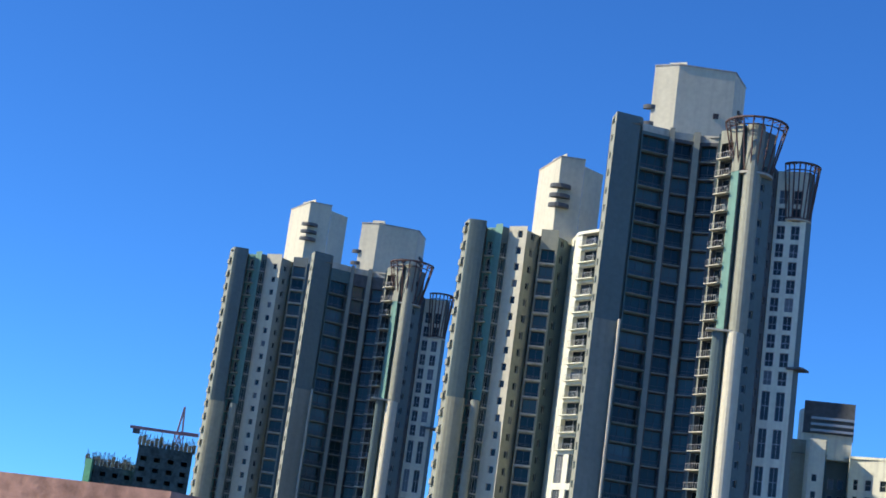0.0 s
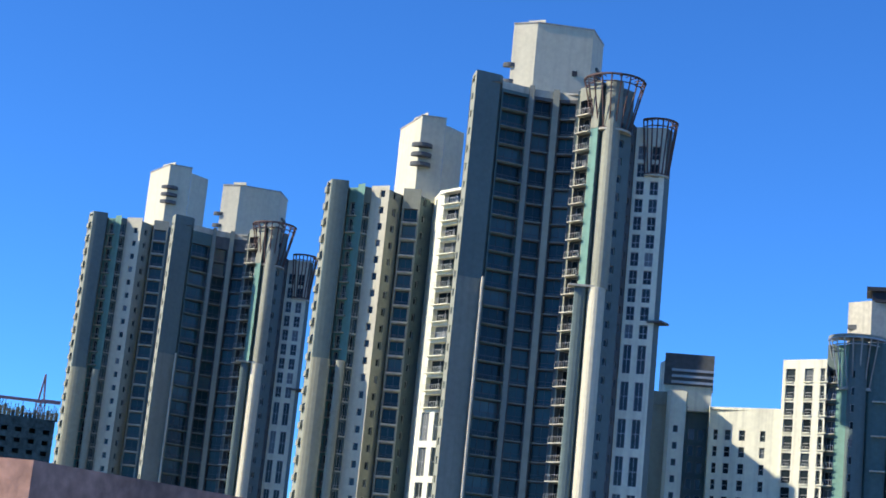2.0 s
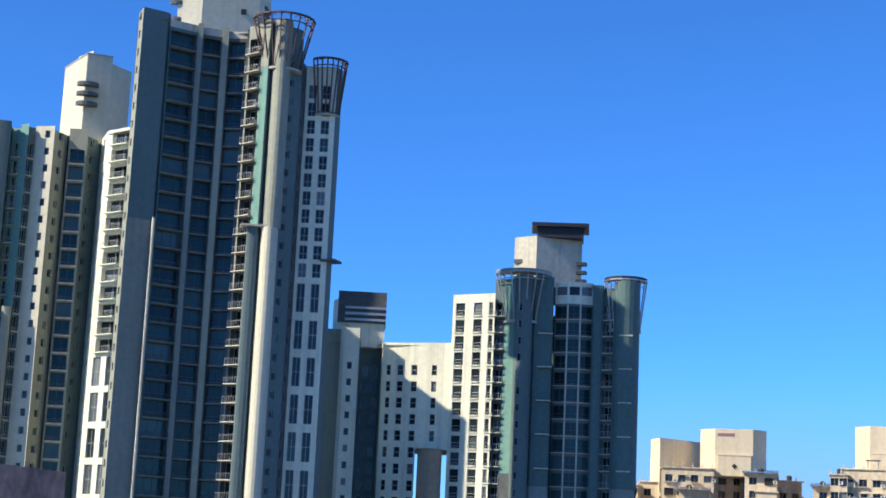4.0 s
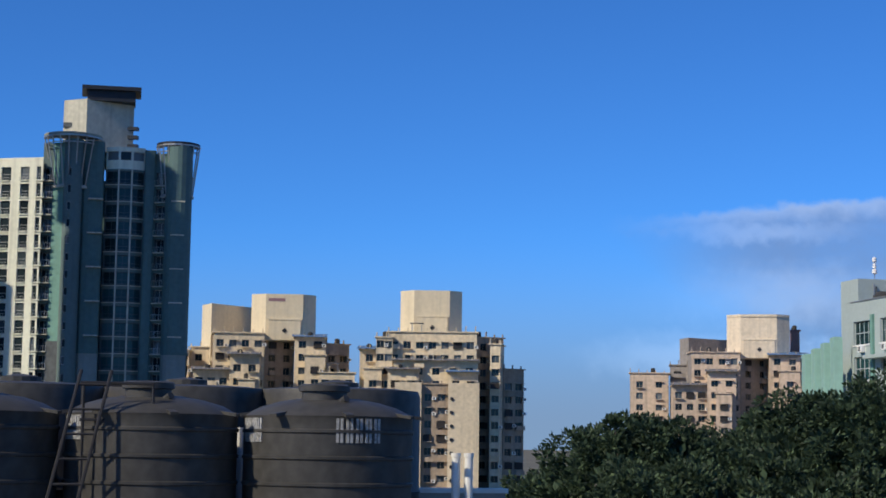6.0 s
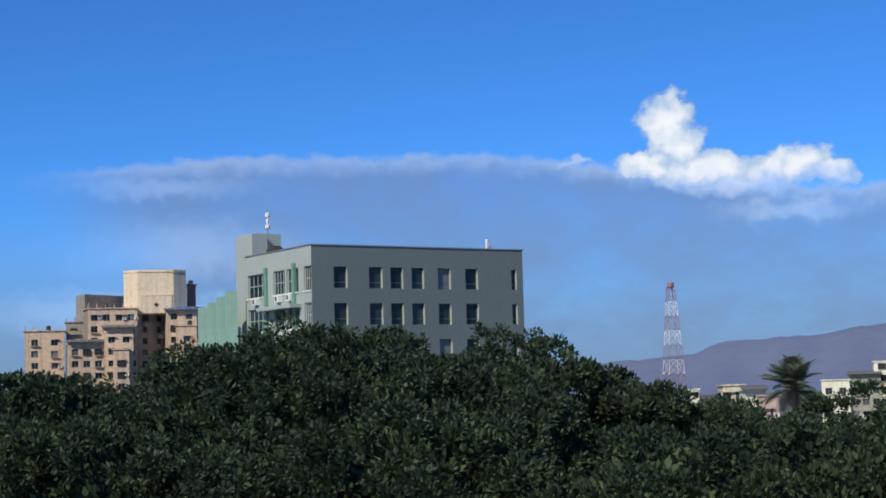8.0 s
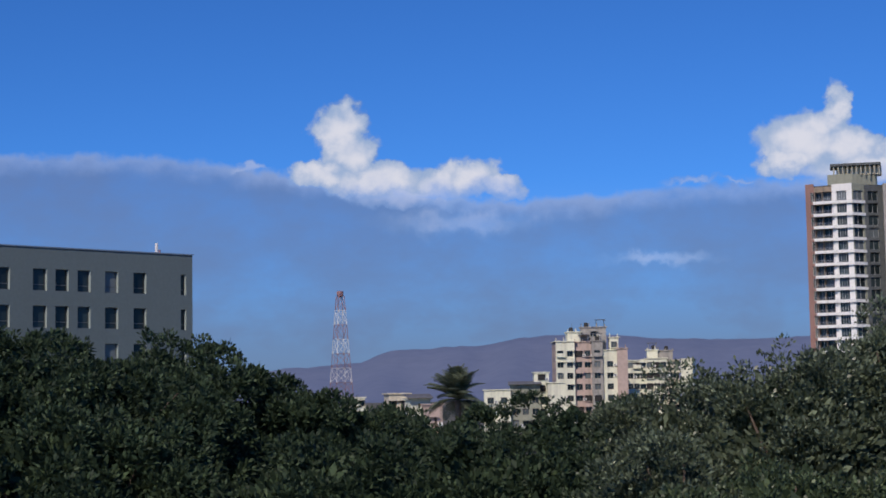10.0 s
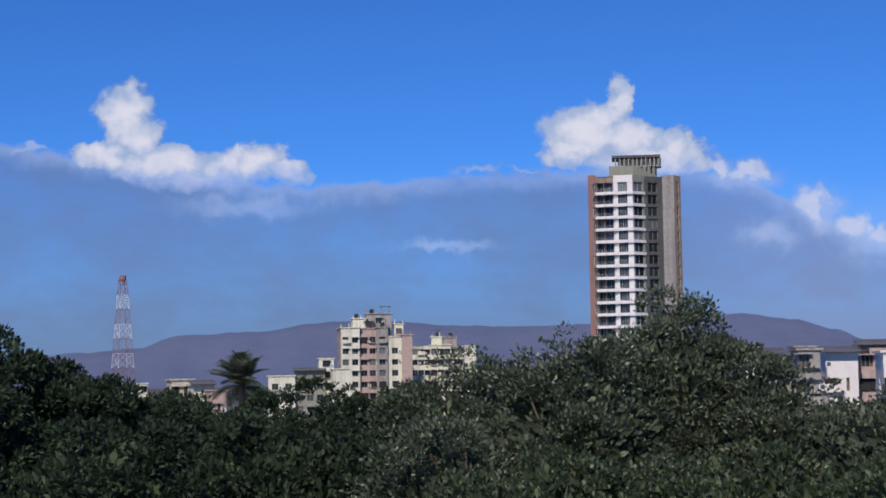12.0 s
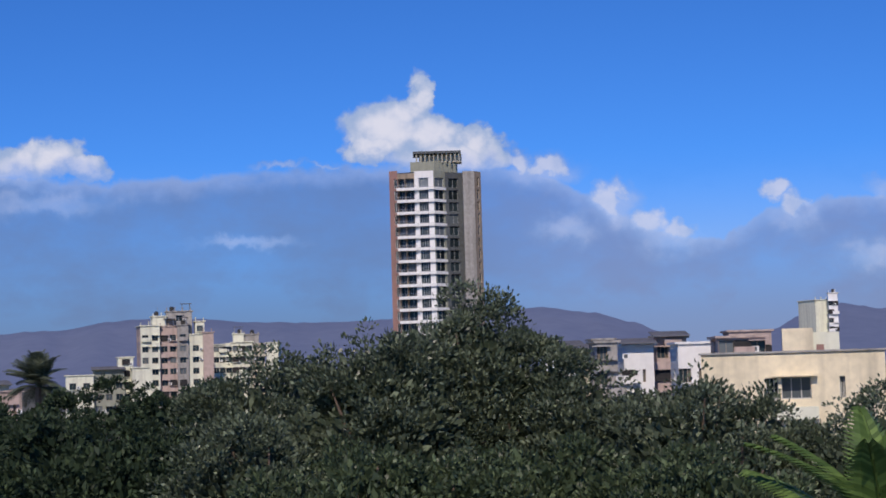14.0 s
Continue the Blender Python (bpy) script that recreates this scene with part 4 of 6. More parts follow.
def office():
    """The grey-green office block with deep-set windows, its front darkened in colour for shade, a pale side with long
    windows and a stair tower with an antenna.
    """
    A, B = P(11.71, 165), P(18.86, 178)
    u = (B - A).normalized()
    v = Vector((-u.y, u.x, 0))
    w, L, zt = (B - A).length, 15.0, 25.1
    h = House("office_building", (A + B) / 2 + v * 8, "grey-green office building with deep-set windows and pale side", "office building")
    C, D = B + v * L, A + v * L
    fl = [zt - 2.05 - 2.15 - 3.62 * j for j in range(6)]
    rows = sorted([(z, z + 2.15) for z in fl])
    cols = [(w * (x - 845) / 376, w * (y - 845) / 376) for x, y in ((882, 905), (942, 965), (979, 1001), (1016, 1038), (1063, 1086), (1113, 1136), (1199, 1209))]
    # front colour holds its shade; reveals keep the paler tone of the sunlit side
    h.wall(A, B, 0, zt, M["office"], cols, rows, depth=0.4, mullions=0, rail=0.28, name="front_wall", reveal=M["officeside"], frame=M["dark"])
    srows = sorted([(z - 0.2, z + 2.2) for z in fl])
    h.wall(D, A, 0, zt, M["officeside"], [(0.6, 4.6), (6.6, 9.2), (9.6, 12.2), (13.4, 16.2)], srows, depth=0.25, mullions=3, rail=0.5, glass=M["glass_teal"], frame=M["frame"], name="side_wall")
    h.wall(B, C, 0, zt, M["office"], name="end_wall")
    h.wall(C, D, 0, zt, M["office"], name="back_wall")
    h.roof([A, B, C, D], zt - 0.4, M["roofslab"])
    cap = Shape()
    for p, q in ((A, B), (B, C), (C, D), (D, A)):
        m = Matrix.Translation(h.loc(p, zt)) @ Matrix.Rotation(math.atan2((q - p).y, (q - p).x), 4, "Z")
        cap.box((-0.1, -0.1, 0), ((q - p).length - 0.12, 0.15, 0.12), M["steel"], m)
    part("coping", cap.mesh("coping"), h.root)
    for f in (0.32, 0.74):
        k = Shape()
        k.box((0, -0.25, 0), (0.55, 0.1, 23.6), M["mint"])
        part("fin", k.mesh("fin"), h.root, Matrix.Translation(h.loc(D + (A - D) * f, 0)) @ Matrix.Rotation(math.atan2((A - D).y, (A - D).x), 4, "Z"), "mint green painted fin")
    ab = Matrix.Rotation(math.atan2((A - D).y, (A - D).x), 4, "Z")
    for z in fl[:3]:
        sill = Shape()
        for x0, x1 in ((0.5, 4.7), (6.5, 9.3), (9.5, 12.3), (13.3, 14.9)):
            sill.box((x0, -0.12, 0), (x1, 0.02, 0.12), M["frame_white"])
        part("sill", sill.mesh("sill"), h.root, Matrix.Translation(h.loc(D, z - 0.34)) @ ab)
        for x in (2.4, 7.6, 10.2):
            part("air_conditioner", AC, h.root, Matrix.Translation(h.loc(D, z - 1.0)) @ ab @ Matrix.Translation((x, 0, 0)))
    canopy = Shape()
    canopy.box((5.2, -1.3, 0), (12.8, 0.05, 0.35), M["officeside"])
    part("canopy", canopy.mesh("canopy"), h.root, Matrix.Translation(h.loc(D, 19.1)) @ Matrix.Rotation(math.atan2((A - D).y, (A - D).x), 4, "Z"))
    # stair tower at the far end of the pale side
    s = P(9.74, 183)
    h.block(s, 3.45, 4.2, math.degrees(math.atan2(u.y, u.x)), 0, 28.1, M["officeside"], name="stair_tower", side_mat=M["officeside"])
    # a lower row of mint fins behind it
    for j in range(4):
        k = Shape()
        k.box((0, 0, 0), (0.9, 2.5, 20.3 + 0.42 * j), M["palemint"])
        part("fin", k.mesh("fin"), h.root, Matrix.Translation(h.loc(P(8.0 + 0.31 * j, 186 - 3 * j), 0)), "mint green painted fin")
    pole = Shape()
    base = s + u * 2.3 + v * 0.8
    pole.tube((0, 0, 0), (0, 0, 2.6), 0.05, M["steel"])
    mast = part("antenna", pole.mesh("antenna"), h.root, Matrix.Translation(h.loc(base, 27.9)))
    for z, r in ((1.1, 0.28), (1.7, 0.2), (2.35, 0.24)):
        k = Shape()
        k.lathe([(r * 0.4, z - 0.3), (r, z - 0.2), (r, z + 0.2), (r * 0.4, z + 0.3)], M["whitepaint"], 10)
        part("antenna_drum", k.mesh("antenna_drum"), mast)
    pp = Shape()
    pp.tube((0, 0, 0), (0, 0, 2.9), 0.12, M["steel"])
    pp.tube((0.3, 0, 0), (0.25, 0, 2.6), 0.09, M["dark"])
    part("pipe", pp.mesh("pipe"), h.root, Matrix.Translation(h.loc(s + u * 1.7 - v * 0.2, 24.7)))
    ac = Shape()
    ac.box((0, -0.8, 0), (0.9, 0, 0.7), M["frame_white"])
    for x in (0.7, 1.9):
        part("air_conditioner", ac.mesh("air_conditioner"), h.root, Matrix.Translation(h.loc(s + u * x - v * 0.05, 24.6)) @ Matrix.Rotation(math.atan2(u.y, u.x), 4, "Z"))
    tank = Shape()
    tank.lathe([(0.9, 0), (0.95, 0.9), (0.5, 1.3)], M["plastic"], 16)
    part("roof_tank", tank.mesh("roof_tank"), h.root, Matrix.Translation(h.loc(A + v * 11 + u * 1.6, zt - 0.4)), "black plastic water tank")
    vent = Shape()
    vent.tube((0, 0, 0), (0, 0, 1.6), 0.16, M["whitepaint"], 8)
    vent.tube((0.32, 0, 0), (0.32, 0, 0.9), 0.12, M["redpaint"], 8)
    part("vent_pipe", vent.mesh("vent_pipe"), h.root, Matrix.Translation(h.loc(A + u * w * 0.85 + v * 1.0, zt - 0.4)))
    h.done()


def brick_tower():
    """The slim tower under completion: brick edges, white balcony slabs, raw concrete flank and a flat roof canopy."""
    d = 430
    h = House("residential_tower", P(41, d + 8), "slim brick-red tower with white balcony slabs and raw concrete flank", "apartment tower")
    st = 3.1
    zt = 61.2
    z0 = zt - 1.2 - 19 * st
    rows = floors(z0, zt, st, 0.15, 2.55)
    h.wall(P(39.5, d + 8), P(39.47, d + 3.2), 0, zt + 0.4, M["brick"], name="brick_wall")
    a, b = P(39.47, d + 3.2), P(39.75, d + 2.4)
    L = (b - a).length
    h.wall(a, b, 0, zt + 0.4, M["brick"], [(L - 1.0, L - 0.1)], rows, depth=0.3, name="brick_wall", frame=M["frame_white"])
    a, b = P(39.75, d + 2.2), P(40.32, d + 1.2)
    L = (b - a).length
    # brown wall and reveals paint the shade behind the balconies
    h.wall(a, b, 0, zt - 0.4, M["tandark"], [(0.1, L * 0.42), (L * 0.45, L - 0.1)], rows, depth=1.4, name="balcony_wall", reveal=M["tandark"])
    a2, b2 = P(40.40, d + 1.0), P(40.97, d)
    h.wall(P(40.32, d + 1.2), a2, 0, zt, M["purewhite"], name="white_pier")
    L2 = (b2 - a2).length
    h.wall(a2, b2, 0, zt, M["purewhite"], [(0.5, L2 - 1.4)], rows, depth=0.5, mullions=3, frame=M["frame_white"], name="white_wall")
    c = P(41.36, d + 3)
    L3 = (c - b2).length
    # right-turned face of the white wall, shaded by using grey paint
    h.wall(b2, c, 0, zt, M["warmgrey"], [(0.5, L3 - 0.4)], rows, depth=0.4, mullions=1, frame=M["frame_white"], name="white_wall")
    for r0, r1 in rows:
        for p, q, o in ((a, P(40.36, d + 1.1), 1.3), (a2, b2, 0.7), (b2, c, 0.35)):
            ln = (q - p).length
            k = balcony_mesh(ln + (0.35 if o > 0.5 else 0), o, M["purewhite"], None, M["steel"], 0.7, 0.7 if o > 1 else 0.05)
            part("balcony", k, h.root, Matrix.Translation(h.loc(p, r0 - 0.1)) @ Matrix.Rotation(math.atan2((q - p).y, (q - p).x), 4, "Z"))
    e = P(41.95, d + 5.5)
    L = (e - c).length
    # dark colour here is the shade of the recess
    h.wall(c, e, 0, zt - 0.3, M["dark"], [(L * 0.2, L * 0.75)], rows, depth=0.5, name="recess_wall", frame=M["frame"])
    f, g2, k2 = P(41.97, d + 1.8), P(42.36, d + 2.4), P(42.58, d + 5)
    h.wall(e, f, 0, zt - 0.2, M["concrete"], name="concrete_wall")
    h.wall(f, g2, 0, zt - 0.2, M["concrete"], name="concrete_wall")
    L = (k2 - g2).length
    h.wall(g2, k2, 0, zt - 0.2, M["tandark"], [(L * 0.4, L * 0.7)], rows, depth=0.3, mullions=0, name="brick_wall")
    h.wall(k2, P(42.5, d + 16), 0, zt - 0.2, M["concrete"], name="concrete_wall")
    h.wall(P(42.5, d + 16), P(39.5, d + 16), 0, zt - 0.2, M["concrete"], name="concrete_wall")
    h.wall(P(39.5, d + 16), P(39.5, d + 8), 0, zt, M["brick"], name="brick_wall")
    h.roof([P(39.47, d + 3.2), b, a2, b2, c, e, f, g2, k2, P(42.5, d + 16), P(39.5, d + 16)], zt - 0.2, M["roofslab"])
    # set-back upper floor and roof canopy on short posts
    up = [P(40.2, d + 3), P(41.0, d + 2), P(41.8, d + 6), P(41.5, d + 11), P(40.3, d + 10)]
    s = h.shape("upper_floor")
    s.prism([h.loc(p, 0) for p in up], zt - 0.2, zt + 2.6, M["warmgrey"])
    s2 = h.shape("roof_room")
    s2.prism([h.loc(p, 0) for p in (P(40.5, d + 5), P(41.95, d + 5), P(41.95, d + 10), P(40.5, d + 10))], zt + 2.6, zt + 4.6, M["cream"])
    can = Shape()
    can.prism([h.loc(p, 0) for p in (P(40.3, d + 2.5), P(41.93, d + 2.5), P(41.93, d + 11), P(40.3, d + 11))], 65.9, 66.5, M["dark"])
    part("roof_canopy", can.mesh("roof_canopy"), h.root)
    for j in range(11):
        q = Shape()
        q.box((-0.13, -0.13, 63.5), (0.13, 0.13, 65.9), M["slab"])
        part("post", q.mesh("post"), h.root, Matrix.Translation(h.loc(P(40.42 + 0.145 * j, d + 3), 0)))
    h.done()


def white_flats():
    """Weathered white and pink flats before the hills, with their lower neighbour."""
    d = 470
    h = House("apartment_house", P(32.2, d + 8), "weathered white and pink flats with roof rooms and balconies", "apartment house")
    stepped(h, 31.04, 31.68, d + 1, 12, 0, 24.6, -26, M["white"], 2, 3.1, side=2, side_mat=M["pinkrender"])
    stepped(h, 31.68, 32.25, d + 3, 12, 0, 24.4, -30, M["pinkrender"], 2, 3.1, side=0)
    stepped(h, 32.25, 32.62, d + 1, 12, 0, 24.6, -30, M["concrete"], 1, 3.1, side=0)
    stepped(h, 32.62, 33.1, d + 2, 12, 0, 22.0, -30, M["white"], 1, 3.1, side=0)
    stepped(h, 33.1, 33.45, d + 1, 12, 0, 22.4, -30, M["pinkrender"], 0, 3.1, side=0)
    stepped(h, 31.45, 31.9, d + 5, 6, 22, 27.3, -26, M["white"], 1, 3.1, side=1)
    stepped(h, 31.9, 32.75, d + 6, 6, 22, 28.6, -30, M["concrete"], 1, 3.1, side=1, side_mat=M["tandark"])
    stepped(h, 32.85, 33.15, d + 5, 6, 22, 25.6, -30, M["white"], 1, 3.1, side=1)
    pole = Shape()
    pole.tube((0, 0, 0), (0, 0, 2.4), 0.07, M["steel"])
    part("antenna", pole.mesh("antenna"), h.root, Matrix.Translation(h.loc(P(31.6, d + 8), 27.3)))
    h.done()
    d = 500
    h = House("apartment_house", P(34.5, d + 8), "low white flats with ribbon windows and roof room", "apartment house")
    stepped(h, 33.42, 34.05, d, 12, 0, 19.5, -32, M["white"], 3, 3.1, side=0)
    stepped(h, 34.05, 34.75, d - 1, 12, 0, 20.0, -32, M["white"], 3, 3.1, side=0)
    stepped(h, 34.75, 35.15, d, 12, 0, 19.4, -32, M["cream"], 2, 3.1, side=0)
    stepped(h, 35.2, 35.6, d - 3, 12, 0, 19.6, -40, M["white"], 0, 3.1, side=0)
    stepped(h, 34.1, 34.45, d + 5, 6, 18, 22.6, -32, M["white"], 0, 3.1, side=0)
    stepped(h, 34.45, 34.95, d + 6, 6, 18, 22.4, -32, M["concrete"], 0, 3.1, side=0)
    h.done()
    d = 440
    h = House("low_house", P(30.6, d), "low pale shed and flats with tin roofs", "house", "low houses")
    stepped(h, 30.75, 31.35, d, 8, 0, 13.0, -28, M["white"], 0, 3, side=0)
    stepped(h, 30.3, 30.8, d + 6, 8, 0, 15.8, -28, M["white"], 1, 3, side=0)
    stepped(h, 29.5, 30.5, d + 4, 8, 0, 12.6, -28, M["warmgrey"], 3, 3, side=0, awning=M["roofdark"])
    stepped(h, 28.6, 29.5, d + 2, 8, 0, 11.4, -28, M["white"], 2, 3, side=0)
    h.done()


def low_houses():
    """Small houses half hidden behind the trees."""
    for a0, a1, d, z, mat, aw in ((25.4, 26.1, 320, 10.6, "cream", None), (26.1, 26.8, 300, 9.6, "white", "roofdark"), (26.5, 27.2, 300, 8.6, "pinkrender", None), (23.9, 24.6, 420, 10.0, "white", None),
                                  (44.6, 45.6, 210, 12.4, "purewhite", "roofdark"), (45.6, 46.6, 215, 12.0, "cream", "roofdark"), (46.3, 47.0, 205, 12.9, "concrete", None),
                                  (47.2, 48.2, 220, 12.6, "purewhite", "roofdark"), (48.3, 49.3, 225, 13.5, "pinkrender", "roofdark"), (49.0, 50.1, 200, 12.4, "purewhite", None),
                                  (50.35, 51.9, 190, 12.8, "pinkrender", None), (45.0, 45.8, 262, 13.2, "purewhite", "roofdark"), (46.2, 46.9, 255, 14.0, "concrete", None),
                                  (47.2, 47.9, 260, 13.8, "purewhite", None), (48.3, 49.3, 265, 14.4, "tan", None), (50.7, 52.1, 250, 14.5, "pinkrender", None)):
        h = House("low_house", P((a0 + a1) / 2, d + 4), "low weathered house with flat roof behind the trees", "house", "low houses")
        stepped(h, a0, a1, d, 7, 0, z, -(a0 + a1) / 2 + 8, M[mat], 3, 3.0, side=1, awning=M[aw] if aw else None)
        h.done()


def cream_house():
    d = 112
    h = House("flat_house", P(53, d + 6), "cream flat-roofed house with water-stained parapet and roof room", "house")
    t = -52.0
    A = P(49.75, d)
    u = Vector((math.cos(radians(t)), math.sin(radians(t)), 0))
    v = Vector((-u.y, u.x, 0))
    w = 11.7
    h.wall(A, A + u * w, 0, 10.5, M["creamwall"], [(4.1, 4.9), (5.1, 7.0), (8.8, 9.15)], [(7.5, 8.9)], depth=0.6, mullions=2, name="front_wall", reveal=M["creamwall"])
    h.wall(A + v * 9, A, 0, 10.5, M["creamwall"], name="side_wall")
    h.wall(A + u * w, A + u * w + v * 9, 0, 10.5, M["creamwall"], name="side_wall")
    h.wall(A + u * w + v * 9, A + v * 9, 0, 10.5, M["creamwall"], name="back_wall")
    h.roof([A, A + u * w, A + u * w + v * 9, A + v * 9], 9.9, M["roofslab"])
    c = Shape()
    m = Matrix.Translation(h.loc(A, 10.5)) @ Matrix.Rotation(radians(t), 4, "Z")
    c.box((-0.15, -0.2, 0), (w + 0.15, 0.25, 0.12), M["concrete"], m)
    part("coping", c.mesh("coping"), h.root)
    h.block(A + u * 5.3 + v * 2, 2.0, 4, t, 9.9, 12.1, M["creamwall"], name="roof_room")
    h.block(A + u * 7.3 + v * 2.6, 1.7, 3, t, 9.9, 11.8, M["white"], name="roof_room")
    dr = Shape()
    dr.box((0, -0.05, 0), (0.5, 0.03, 1.05), M["brick"])
    part("door", dr.mesh("door"), h.root, Matrix.Translation(h.loc(A + u * 7.5 + v * 2.6, 9.95)) @ Matrix.Rotation(radians(t), 4, "Z"), "red painted roof door")
    bal = Shape()
    bal.box((4.5, -0.7, 6.2), (7.4, 0, 7.0), M["white"])
    part("balcony", bal.mesh("balcony"), h.root, Matrix.Translation(h.loc(A, 0)) @ Matrix.Rotation(radians(t), 4, "Z"))
    sh = Shape()
    sh.box((4.5, -0.7, 8.95), (7.4, 0, 9.05), M["creamwall"])
    part("sunshade", sh.mesh("sunshade"), h.root, Matrix.Translation(h.loc(A, 0)) @ Matrix.Rotation(radians(t), 4, "Z"))
    h.done()
    h = House("far_tower", P(54, 620), "far pale concrete tower before the hills", "apartment tower")
    stepped(h, 53.55, 53.98, 610, 12, 0, 31, -24, M["white"], 0, 3, side=0)
    stepped(h, 53.98, 54.28, 606, 12, 0, 33.2, -54, M["purewhite"], 2, 3, side=0)
    h.done()


def lattice(name, label, category, base, z0, z1, w0, w1, n, mats, r=0.1):
    """A square lattice mast in alternating bands of legs and braces."""
    root = tagged(new(name), label, category)
    root.location = (base[0], base[1], 0)
    for j in range(n):
        f0, f1 = j / n, (j + 1) / n
        a, b = w0 + (w1 - w0) * f0, w0 + (w1 - w0) * f1
        za, zb = z0 + (z1 - z0) * f0, z0 + (z1 - z0) * f1
        A = [Vector((x * a / 2, y * a / 2, za)) for x, y in ((-1, -1), (1, -1), (1, 1), (-1, 1))]
        B = [Vector((x * b / 2, y * b / 2, zb)) for x, y in ((-1, -1), (1, -1), (1, 1), (-1, 1))]
        mt = mats[j % len(mats)]
        for q in range(4):
            for kind, p0, p1, rr in (("leg", A[q], B[q], r * 1.5), ("brace", A[q], B[(q + 1) % 4], r), ("brace", A[(q + 1) % 4], B[q], r), ("strut", B[q], B[(q + 1) % 4], r)):
                s = Shape()
                s.tube(p0, p1, rr, mt, 4)
                part(kind, s.mesh(kind), root)
    return root


crowned_tower()
link_block()
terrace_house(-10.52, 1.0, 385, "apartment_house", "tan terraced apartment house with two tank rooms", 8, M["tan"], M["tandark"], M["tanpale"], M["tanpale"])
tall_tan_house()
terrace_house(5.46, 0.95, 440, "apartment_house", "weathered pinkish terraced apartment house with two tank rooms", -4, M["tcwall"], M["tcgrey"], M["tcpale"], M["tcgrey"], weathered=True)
office()
brick_tower()
white_flats()
low_houses()
cream_house()
mast = lattice("radio_mast", "red and white lattice radio mast with drum antennas", "radio mast", P(23.8, 600), 0, 46, 7.6, 2.2, 9, [M["redpaint"], M["whitepaint"]], 0.075)
k = Shape()
k.lathe([(0.9, 45.6), (1.2, 46.4), (1.25, 47.6), (0.9, 47.8)], M["redpaint"], 10)
part("antenna_drum", k.mesh("antenna_drum"), mast)


def crane_site():
    """The tower crane and the scaffolded shells below it."""
    h = House("construction_site", P(-43.6, 520), "unfinished dark building shell wrapped in scaffolding and green netting", "building")
    for a0, a1, z1, mat in ((-44.8, -43.0, 56.5, M["sitenet"]), (-46.4, -44.8, 48.5, M["sitenet"])):
        st = 3.2
        p, q = P(a0, 520), P(a1, 522)
        L = (q - p).length
        n = max(2, int(L / 3.5))
        h.wall(p, q, 0, z1 - 3, mat, [(L * (j + 0.25) / n, L * (j + 0.7) / n) for j in range(n)], floors(0, z1 - 3, st, 0.9, 2.3), depth=1.2, window=False)
        h.wall(P(a0, 534), p, 0, z1 - 3, M["net"])
        h.wall(q, P(a1, 534), 0, z1 - 3, mat)
        h.wall(P(a1, 534), P(a0, 534), 0, z1 - 3, mat)
        h.wall(P(a0, 526), P(a1, 526), 0, z1 - 3.2, mat, name="core")
        h.roof([p, q, P(a1, 534), P(a0, 534)], z1 - 3, M["concrete"])
        for j in range(40):
            k = Shape()
            f = j / 39
            hh = random.uniform(2.0, 5.0)
            k.tube((0, 0, 0), (0, 0, hh), 0.14, M["dark"], 4)
            k.tube((-0.8, 0, hh * 0.5), (0.9, 0, hh * 0.5), 0.1, M["dark"], 4)
            if j % 3 == 0:
                k.box((-0.7, 0.1, 0), (0.7, 0.2, hh * 0.7), M["sitenet"])
            part("scaffold_pole", k.mesh("scaffold_pole"), h.root, Matrix.Translation(h.loc(P(a0 + (a1 - a0) * f, 521 + random.uniform(0, 8)), z1 - 3)))
    k = Shape()
    k.box((-1.2, -0.5, 0), (1.6, 0.2, 9), M["net"])
    part("netting", k.mesh("netting"), h.root, Matrix.Translation(h.loc(P(-46.3, 519), 38)), "green safety netting")
    h.done()
    b = P(-43.55, 540)
    c = lattice("tower_crane", "red tower crane with long horizontal jib", "crane", b, 0, 60, 2.0, 2.0, 14, [M["redpaint"]], 0.14)
    for name, x0, x1, th in (("jib", -15.5, 0.0, 0.55), ("counter_jib", 0.0, 6.0, 0.7)):
        s = Shape()
        s.box((x0, -0.5, 60.0), (x1, 0.5, 60.0 + th * 1.6), M["redpaint"])
        if x0 < 0:
            s.box((x0 + 1, -0.7, 58.6), (x0 + 3.2, 0.7, 60.0), M["dark"])
        part(name, s.mesh(name), c, Matrix.Rotation(radians(40), 4, "Z"))
    s = Shape()
    s.tube((-0.9, 0, 60), (0.3, 0, 69), 0.3, M["redpaint"], 5)
    s.tube((0.9, 0, 60), (0.3, 0, 69), 0.3, M["redpaint"], 5)
    part("tower_top", s.mesh("tower_top"), c, Matrix.Rotation(radians(40), 4, "Z"))


crane_site()


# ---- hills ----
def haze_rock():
    m = surface("haze_glow_hillside", (0.10, 0.105, 0.12), blotch=0.004, grain=0.03, vary=0.18, bump=0.0)
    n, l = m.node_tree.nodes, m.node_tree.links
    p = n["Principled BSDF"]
    # distance haze put in as a faint blue glow of the hillside itself
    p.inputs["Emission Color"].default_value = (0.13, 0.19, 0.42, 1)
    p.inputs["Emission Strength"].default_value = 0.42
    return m


